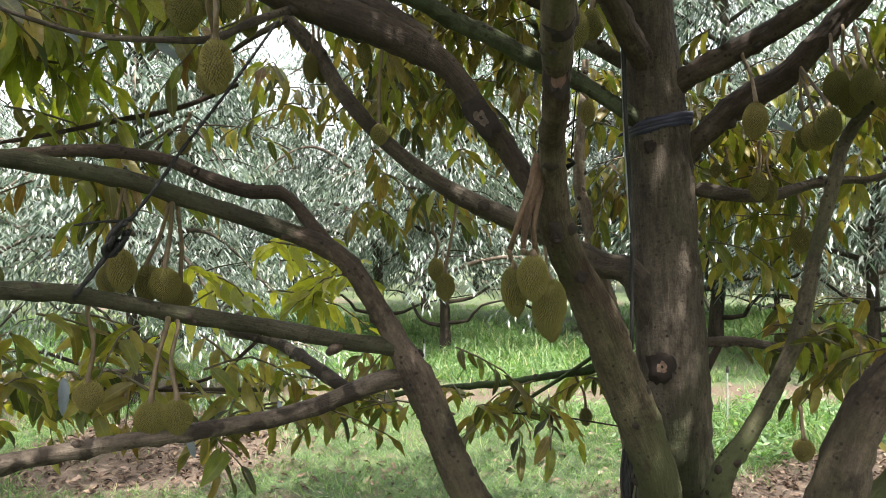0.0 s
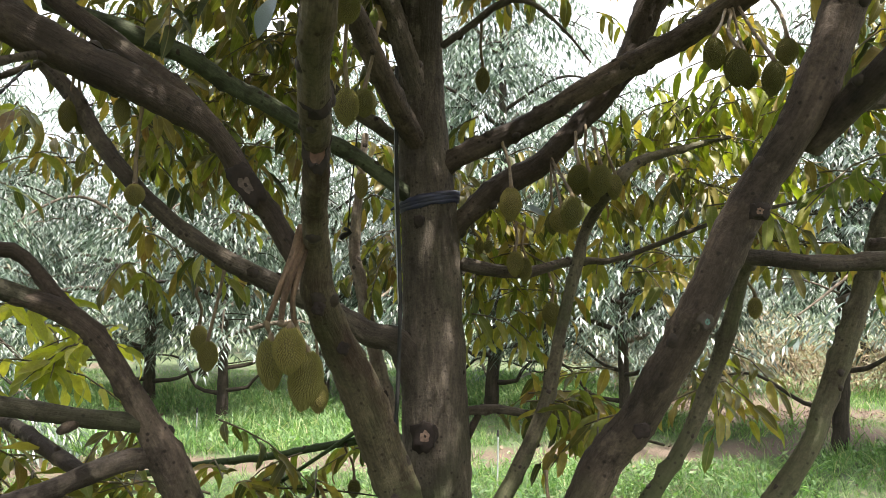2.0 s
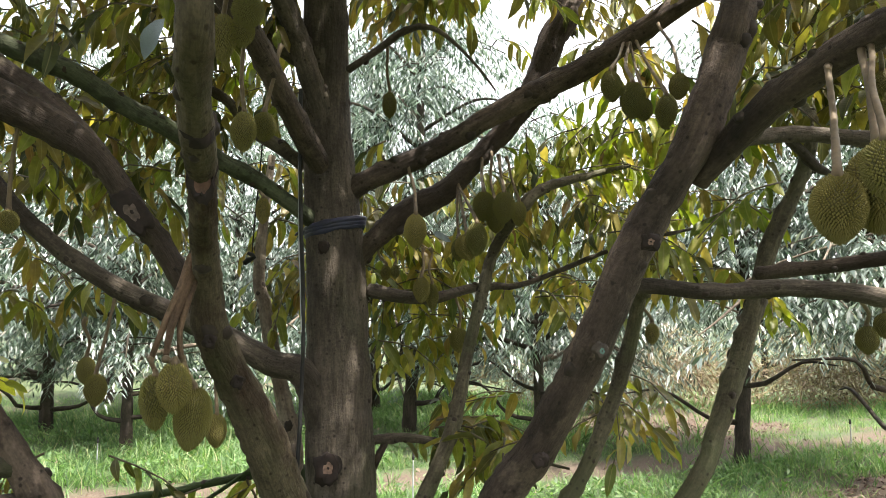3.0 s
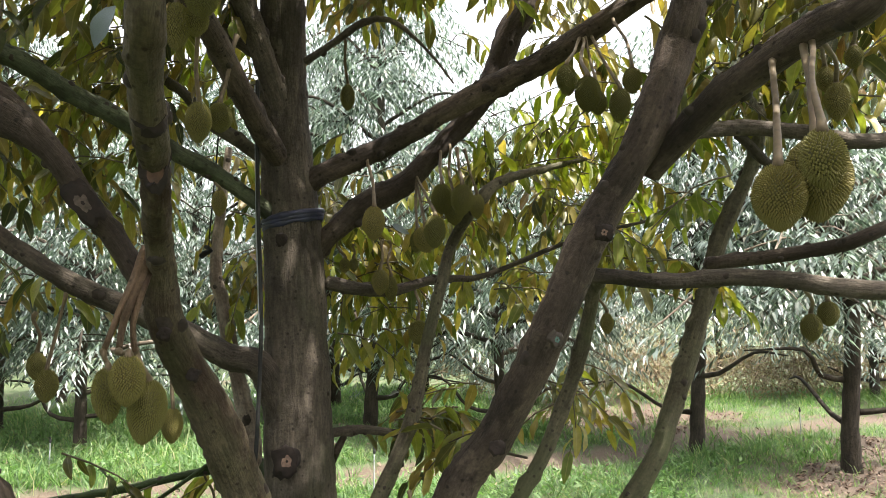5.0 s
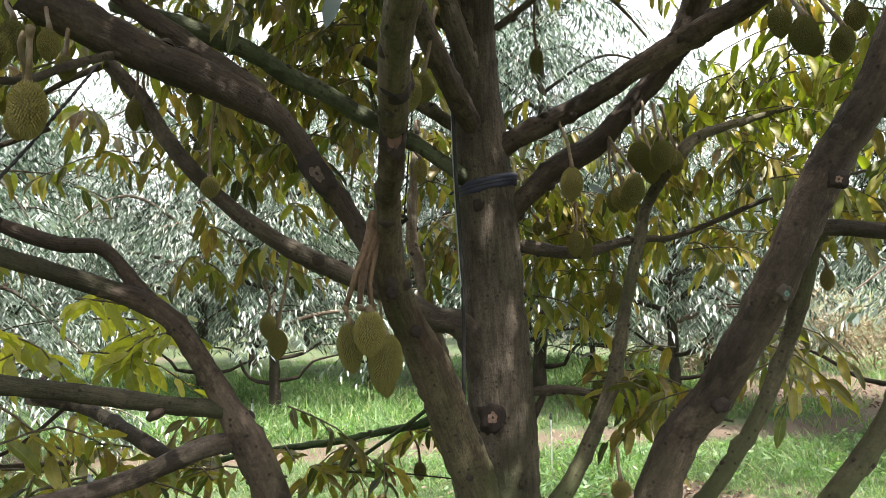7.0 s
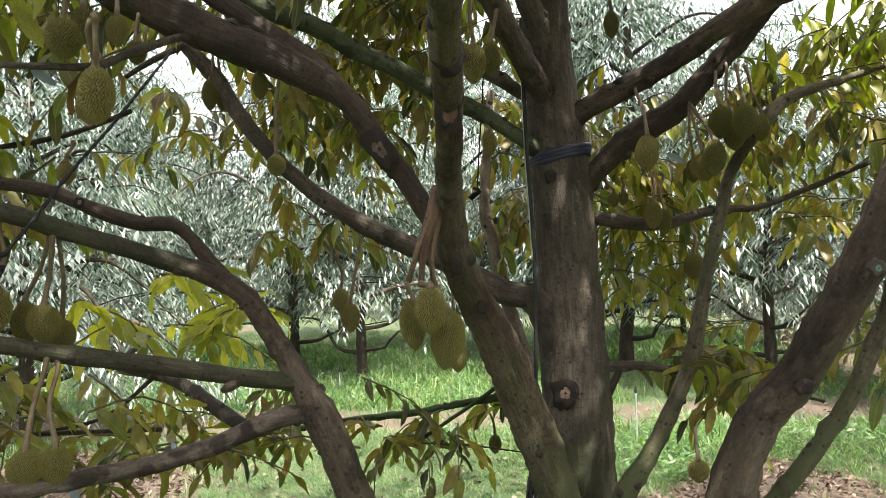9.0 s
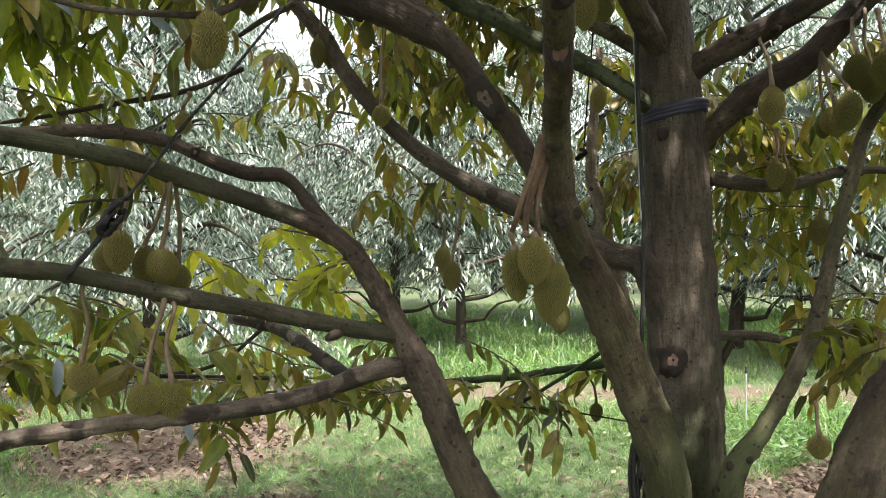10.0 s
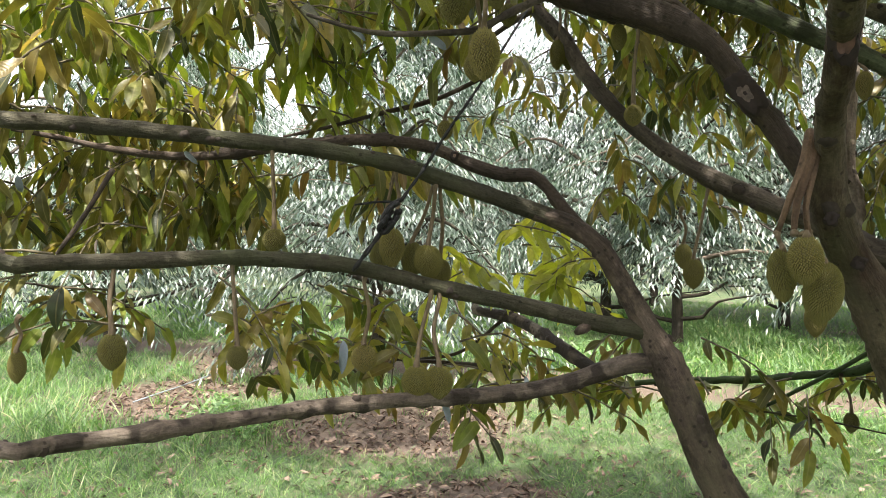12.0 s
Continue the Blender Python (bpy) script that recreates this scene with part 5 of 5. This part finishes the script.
scar((0.596, 1.308, 1.854), (0.25, -0.95, -0.18), 0.020, inside=FLAKED, tall=2.0, proud=0.25, core=2.0, label="strip of flaked reddish bark")
scar((0.628, 1.168, 1.910), (0.31, -0.93, -0.20), 0.023, inside=SCARRIM, tall=1.3, proud=0.6, label="dark swollen knot")

# ---------------------------------------------------------------- tape, hose, string and rope
def tie_band(centre, radius, tilt, aim):
    """A strip of stretchy tape wound round the trunk, its folds uneven, with a loose knotted end."""
    ob = thing("tree_tape", centre, "dark blue-black tape wound round the trunk and knotted", "tape")
    verts, faces = [], []
    k = 40
    for lay in range(3):
        o = len(verts)
        for i in range(k):
            w = 2 * math.pi * i / k
            q = radius + 0.0015 + 0.002 * lay + 0.002 * noise.noise(Vector((math.cos(w) * 3, math.sin(w) * 3, lay)))
            mid = 0.012 * (lay - 1) + tilt * math.cos(w - aim) * q
            half = 0.010 + 0.005 * noise.noise(Vector((math.cos(w) * 2, math.sin(w) * 2, lay * 4)))
            for h, inn in ((-half, 0.004), (-half * 0.6, 0), (half * 0.6, 0), (half, 0.004)):
                verts.append((math.cos(w) * (q - inn), math.sin(w) * (q - inn), mid + h))
        for i in range(k):
            for j in range(3):
                faces.append((o + 4 * i + j, o + 4 * ((i + 1) % k) + j, o + 4 * ((i + 1) % k) + j + 1, o + 4 * i + j + 1))
    child("band", mesh_from("band", verts, faces, [TAPE]), ob)
    side = aim
    at = np.array((math.cos(side) * (radius + 0.01), math.sin(side) * (radius + 0.01), tilt * radius))
    for n_end, (dx, dz) in enumerate(((-0.02, -0.012), (0.05, -0.03), (0.03, 0.012))):
        rows = [(*at, 0.007), (*(at + np.array((dx * 0.5, -0.02, dz * 0.3))), 0.006), (*(at + np.array((dx, -0.025, dz))), 0.003)]
        v, f = tube(rows, 0.008, 8, 0.2, 0, n_end)
        child("loose_end", mesh_from("loose_end", v, f, [TAPE]), ob)


tie_band((0.694, 2.564, 1.921), 0.106, -0.20, 3.281)

hose = thing("irrigation_hose", (0.617, 2.376, 1.133), "thin black irrigation hose running down the trunk", "hose")


def strand(parent, name, rows, mat, label="", rough=0.0):
    at = np.array(parent.location)
    v, f = tube([(x - at[0], y - at[1], z - at[2], r) for x, y, z, r in rows], 0.02, 8, rough, 0, 3)
    return child(name, mesh_from(name, v, f, [mat]), parent, label)


strand(hose, "line", [(0.588, 2.380, 2.367, 0.0068), (0.588, 2.411, 2.155, 0.0068), (0.596, 2.434, 1.887, 0.0068), (0.607, 2.433, 1.708, 0.0068), (0.615, 2.429, 1.482, 0.0068), (0.617, 2.376, 1.133, 0.0068), (0.604, 2.349, 0.879, 0.0068), (0.599, 2.303, 0.673, 0.0068), (0.607, 2.260, 0.511, 0.0068)], RUBBER)
strand(hose, "riser", [(0.580, 2.404, 2.358, 0.0065), (0.583, 2.426, 2.177, 0.0065), (0.590, 2.441, 1.898, 0.0065), (0.601, 2.442, 1.709, 0.0065), (0.611, 2.434, 1.554, 0.0065)], PLASTIC, "grey plastic riser pipe")
strand(hose, "loop", [(0.607, 2.264, 0.875, 0.005), (0.605, 2.218, 0.792, 0.005), (0.622, 2.193, 0.715, 0.005), (0.641, 2.237, 0.807, 0.005), (0.626, 2.274, 0.865, 0.005)], RUBBER)
strand(hose, "loop", [(0.617, 2.263, 0.866, 0.005), (0.615, 2.219, 0.792, 0.005), (0.637, 2.178, 0.671, 0.005), (0.654, 2.235, 0.795, 0.005), (0.640, 2.274, 0.858, 0.005)], RUBBER)
strand(hose, "loop", [(0.631, 2.262, 0.857, 0.005), (0.629, 2.221, 0.793, 0.005), (0.645, 2.190, 0.702, 0.005), (0.665, 2.232, 0.784, 0.005), (0.651, 2.272, 0.850, 0.005)], RUBBER)
strand(hose, "loop", [(0.621, 2.258, 0.846, 0.005), (0.619, 2.219, 0.793, 0.005), (0.654, 2.168, 0.643, 0.005), (0.672, 2.228, 0.772, 0.005), (0.658, 2.271, 0.843, 0.005)], RUBBER)
cord = thing("hanging_cord", (0.319, 2.925, 1.844), "thin dark cord tied to a pale branch", "cord")
strand(cord, "line", [(0.409, 2.643, 2.293, 0.003), (0.387, 2.719, 2.194, 0.003), (0.351, 2.831, 2.031, 0.003), (0.319, 2.925, 1.844, 0.003)], ROPE)
strand(cord, "knot", [(0.311, 2.911, 1.859, 0.009), (0.335, 2.897, 1.841, 0.009), (0.312, 2.904, 1.829, 0.009), (0.295, 2.902, 1.816, 0.009)], ROPE, "bunched knot", 0.4)

rope = thing("black_rope", (-0.420, 1.262, 1.570), "black rope slung between branches with a thick knot", "rope")


def braided(parent, name, rows, turns, label=""):
    """Two strands wound round one another."""
    at = np.array(parent.location)
    pts = catmull(rows, 0.008)
    for ph in (0.0, math.pi):
        out = []
        for i, q in enumerate(pts):
            a2 = ph + i * turns
            out.append((q[0] - at[0] + q[3] * 0.6 * math.cos(a2), q[1] - at[1] + q[3] * 0.6 * math.sin(a2), q[2] - at[2] + 0.3 * q[3] * math.sin(a2), q[3] * 0.75))
        v, f = tube(out, 0.02, 6, 0.1, 0, 2)
        child(name, mesh_from(name, v, f, [ROPE]), parent, label)


braided(rope, "upper_strand", [(-0.551, 2.119, 2.294, 0.0045), (-0.433, 1.674, 1.954, 0.0045), (-0.372, 1.434, 1.778, 0.0045), (-0.369, 1.331, 1.671, 0.0045), (-0.389, 1.264, 1.585, 0.0045)], 0.55)
braided(rope, "lower_strand", [(-0.426, 1.256, 1.537, 0.006), (-0.440, 1.227, 1.486, 0.006), (-0.448, 1.170, 1.425, 0.006), (-0.468, 1.176, 1.407, 0.006)], 0.55)
braided(rope, "tail", [(-0.411, 1.270, 1.580, 0.0035), (-0.439, 1.228, 1.579, 0.0035), (-0.477, 1.188, 1.571, 0.0035)], 0.55)
braided(rope, "knot", [(-0.402, 1.278, 1.586, 0.0075), (-0.406, 1.248, 1.572, 0.0075), (-0.423, 1.245, 1.544, 0.0075), (-0.417, 1.265, 1.530, 0.0075), (-0.394, 1.259, 1.559, 0.0075)], 0.7, "thick bunched knot")
braided(rope, "knot", [(-0.390, 1.249, 1.576, 0.0075), (-0.409, 1.230, 1.554, 0.0075), (-0.423, 1.231, 1.523, 0.0075), (-0.411, 1.242, 1.512, 0.0075), (-0.391, 1.249, 1.543, 0.0075)], 0.7, "thick bunched knot")
braided(rope, "knot", [(-0.408, 1.246, 1.556, 0.0075), (-0.406, 1.220, 1.531, 0.0075), (-0.430, 1.224, 1.510, 0.0075), (-0.418, 1.235, 1.502, 0.0075), (-0.392, 1.233, 1.528, 0.0075)], 0.7, "thick bunched knot")

# ---------------------------------------------------------------- pale dead leaves caught in the twigs
def pale_leaf(place, way, face, size, k):
    ob = child("leaf", mesh_from("leaf", LEAVES[k][0], LEAVES[k][1], [WHITEBAG]), tree, "pale dry leaf caught in the twigs")
    ob.matrix_local = Matrix.Translation(Vector(place) - Vector(TREE_AT)) @ Matrix(np.stack([way, np.cross(face, way), face], 1).tolist()).to_4x4() @ Matrix.Scale(size, 4)


pale_leaf((-0.356, 1.049, 1.963), (0.503, 0.724, -0.472), (0.843, -0.531, 0.083), 0.046, 0)
pale_leaf((-0.234, 1.176, 1.951), (0.633, 0.674, -0.381), (0.726, -0.687, -0.010), 0.061, 1)
pale_leaf((-0.564, 1.230, 1.214), (0.136, -0.135, -0.981), (0.826, -0.532, 0.188), 0.092, 2)
pale_leaf((1.043, 2.372, 1.889), (0.875, -0.007, -0.484), (-0.004, -1.000, 0.006), 0.067, 3)
pale_leaf((-0.314, 1.745, 1.070), (0.326, -0.046, -0.944), (0.713, -0.644, 0.277), 0.048, 0)
pale_leaf((0.454, 1.472, 2.219), (-0.647, 0.064, -0.760), (-0.028, -0.998, -0.060), 0.115, 1)
pale_leaf((1.666, 2.862, 2.183), (0.885, -0.120, -0.449), (-0.022, -0.976, 0.216), 0.085, 2)
pale_leaf((-0.938, 0.994, 1.717), (0.351, 0.659, -0.665), (0.900, -0.433, 0.046), 0.050, 3)
pale_leaf((-0.441, 1.506, 1.018), (0.446, 0.054, -0.893), (0.757, -0.555, 0.345), 0.070, 0)
pale_leaf((-1.214, 0.684, 1.645), (0.016, 0.171, -0.985), (0.898, -0.436, -0.061), 0.056, 1)


# ---------------------------------------------------------------- sprinkler risers and brush
def sprinkler(x, y, high):
    ob = thing("sprinkler_riser", (x, y, ground_height(x, y)), "thin grey plastic sprinkler riser standing in grass", "sprinkler", "sprinklers")
    v, f = tube([(0, 0, -0.05, 0.008), (0.002, 0, high * 0.5, 0.007), (0, 0, high, 0.006)], 0.05, 8, 0, 0)
    child("pipe", mesh_from("pipe", v, f, [PLASTIC]), ob)
    v, f = tube([(0, 0, high - 0.005, 0.011), (0, 0, high + 0.015, 0.013), (0, 0, high + 0.03, 0.008), (0, 0, high + 0.045, 0.012)], 0.006, 8, 0, 0)
    child("nozzle", mesh_from("nozzle", v, f, [RUBBER]), ob, "black nozzle")


for x, y, high in ((0.97, 6.3, 0.42), (-2.3, 7.75, 0.3), (6.0, 8.35, 0.34), (5.0, 9.0, 0.3)):
    sprinkler(x, y, high)


def brush_bank():
    """Tangle of dry vines and stalks beyond the trees on the right."""
    r = random.Random(31)
    vs, fs, leaves = [], [], []
    for i in range(200):
        x, y = r.uniform(3.0, 13.0), r.uniform(11.6, 13.4)
        z = ground_height(x, y)
        h = r.uniform(0.4, 1.5)
        dx, dy = r.uniform(-1.5, 1.5), r.uniform(-0.5, 0.3)
        v, f = tube([(x, y, z - 0.05, 0.008), (x + dx * 0.6, y + dy * 0.3, z + h * 0.6, 0.007), (x + dx * 1.2, y + dy, z + h, 0.005), (x + dx * 1.9, y + dy * 1.3, z + h * 0.5, 0.004)], 0.3, 4, 0, 0)
        o = len(vs)
        vs.extend(v)
        fs.extend([tuple(k + o for k in q) for q in f])
        for j in range(95):
            s = r.random()
            p = np.array((x + dx * s * 1.5, y + dy * s, z + h * (0.15 + 0.9 * math.sin(2.2 * s + 0.3)) * r.uniform(0.4, 1.0)))
            leaves.append((r.randrange(2), p, frame_of((r.uniform(-1, 1), r.uniform(-1, 1), r.uniform(-1.2, 0.3)), r.uniform(-1, 1)), r.uniform(0.06, 0.13)))
    ob = thing("brush", (0, 0, 0), "tangled bank of dry vines and stalks", "brush", kind="stuff")
    child("stems", mesh_from("stems", vs, fs, [DRYVINE]), ob, "dry brown stalks", "stuff")
    child("dry_foliage", joined("dry_foliage", leaves, FARLEAVES, DRYVINE), ob, "withered vine leaves", "stuff")


brush_bank()

line = thing("white_line", (-5.331, 3.610, 0.03), "thin white irrigation line lying across the grass", "line")
strand(line, "line", [(-4.972, 3.053, 0.040, 0.006), (-4.956, 3.223, 0.070, 0.006), (-5.182, 3.693, 0.060, 0.006), (-5.544, 4.347, 0.050, 0.006)], WHITEBAG)

# ---------------------------------------------------------------- grass and litter
def patchy(x, y):
    return noise.noise(Vector((x * 0.33 + 4, y * 0.33, 2))) + 0.5 * noise.noise(Vector((x * 1.1, y * 1.1, 7)))


def build_grass():
    g = np.random.default_rng(21)
    n = 54000
    d = 2.6 + 13.5 * g.random(n) ** 0.85
    w = np.radians(g.uniform(-42, 78, n))
    keep = []
    for x, y, dist, u, v, k in zip(0.85 - d * np.sin(w), d * np.cos(w), d, g.random(n), g.random(n), g.uniform(0.6, 1.3, n)):
        if litter_here(x, y) > 0.12 and u < 0.9:
            continue
        if abs(y - 0.3 * x - 7.15) < 0.5 and u < 0.85:
            continue
        p = patchy(x, y)
        if p < -0.25 and v < 0.3:
            continue
        far = min(1.0, max(0.0, (dist - 4.0) / 3.5))
        keep.append((x, y, ground_height(x, y) - 0.005, (0.055 + 0.045 * far + (0.06 + 0.12 * far) * max(0, p + 0.2)) * k))
    keep = np.repeat(np.array(keep), 4, 0)
    m = len(keep)
    a, lean = g.uniform(0, 6.283, m), g.uniform(0.15, 0.9, m)
    ways = np.stack([np.cos(a) * lean, np.sin(a) * lean, np.ones(m)], 1)
    places = keep[:, :3] + np.stack([g.normal(0, 0.025, m), g.normal(0, 0.025, m), np.zeros(m)], 1)
    me = scattered("grass", [BLADE], np.zeros(m, int), places, frames_of(ways, g.uniform(-1.5, 1.5, m)), keep[:, 3] * g.uniform(0.7, 1.25, m), GRASS)
    tagged(new("grass", me), "bright green orchard grass in tufts", "grass", kind="stuff")
    # low broad-leaved weeds between the grass, in the open ground
    n = 2600
    d, w = 5.2 + 6.5 * g.random(n), np.radians(g.uniform(-36, 60, n))
    spots = [(x, y) for x, y in zip(0.85 - d * np.sin(w), d * np.cos(w)) if patchy(x, y) > -0.05 and litter_here(x, y) < 0.05 and abs(y - 0.3 * x - 7.15) > 0.55]
    spots = np.repeat(np.array([(x, y, ground_height(x, y)) for x, y in spots]), 9, 0)
    m = len(spots)
    a, up = g.uniform(0, 6.283, m), g.uniform(0.1, 1.0, m)
    ways = np.stack([np.cos(a), np.sin(a), up], 1)
    spots = spots + np.stack([g.normal(0, 0.05, m), g.normal(0, 0.05, m), g.uniform(0.0, 0.14, m)], 1)
    me = scattered("weeds", [(FARLEAVES[1][0] * (1, 1.5, 1), FARLEAVES[1][1])], np.zeros(m, int), spots, frames_of(ways, g.uniform(-0.8, 0.8, m)), g.uniform(0.04, 0.095, m), WEED)
    tagged(new("weeds", me), "bright broad-leaved weeds growing among the grass", "weeds", kind="stuff")
    # short turf under the tree
    n = 70000
    d, w = 2.3 + 4.2 * g.random(n), np.radians(g.uniform(-42, 78, n))
    x, y = 0.85 - d * np.sin(w), d * np.cos(w)
    ok = np.array([litter_here(p, q) < 0.1 for p, q in zip(x, y)])
    x, y = x[ok], y[ok]
    m = len(x)
    z = np.array([ground_height(p, q) - 0.004 for p, q in zip(x, y)])
    a, lean = g.uniform(0, 6.283, m), g.uniform(0.3, 1.6, m)
    ways = np.stack([np.cos(a) * lean, np.sin(a) * lean, np.ones(m)], 1)
    me = scattered("turf", [BLADE], np.zeros(m, int), np.stack([x, y, z], 1), frames_of(ways, g.uniform(-1.5, 1.5, m)), g.uniform(0.035, 0.10, m), GRASS)
    tagged(new("turf", me), "short trodden grass under the tree", "grass", kind="stuff")


def build_litter():
    r = random.Random(22)
    placed = []
    for _ in range(46000):
        d = 2.4 + 9.5 * r.random() ** 1.2
        w = radians(r.uniform(-45, 75))
        x, y = 0.85 - d * math.sin(w), d * math.cos(w)
        k = litter_here(x, y)
        if k < 0.08 and r.random() < (0.965 if d > 6 else 0.86):
            continue
        a = r.uniform(0, 6.283)
        placed.append((r.randrange(4), np.array((x, y, ground_height(x, y) + r.uniform(0.012, 0.035))), frame_of((math.cos(a), math.sin(a), r.uniform(-0.15, 0.3)), r.uniform(-0.5, 0.5)), r.uniform(0.04, 0.085)))
    tagged(new("leaf_litter", joined("leaf_litter", placed, LITTER_LEAVES, LITTER)), "drifts of dry brown fallen leaves", "leaf litter", kind="stuff")


LITTER_LEAVES = [leaf_template(3, 0.17, 0.5, 0.9, 0.5), leaf_template(3, 0.2, 0.2, 0.5, 0.6), leaf_template(3, 0.15, 0.8, 1.4, 0.4), leaf_template(3, 0.18, -0.4, 0.8, 0.5)]
build_grass()
build_litter()
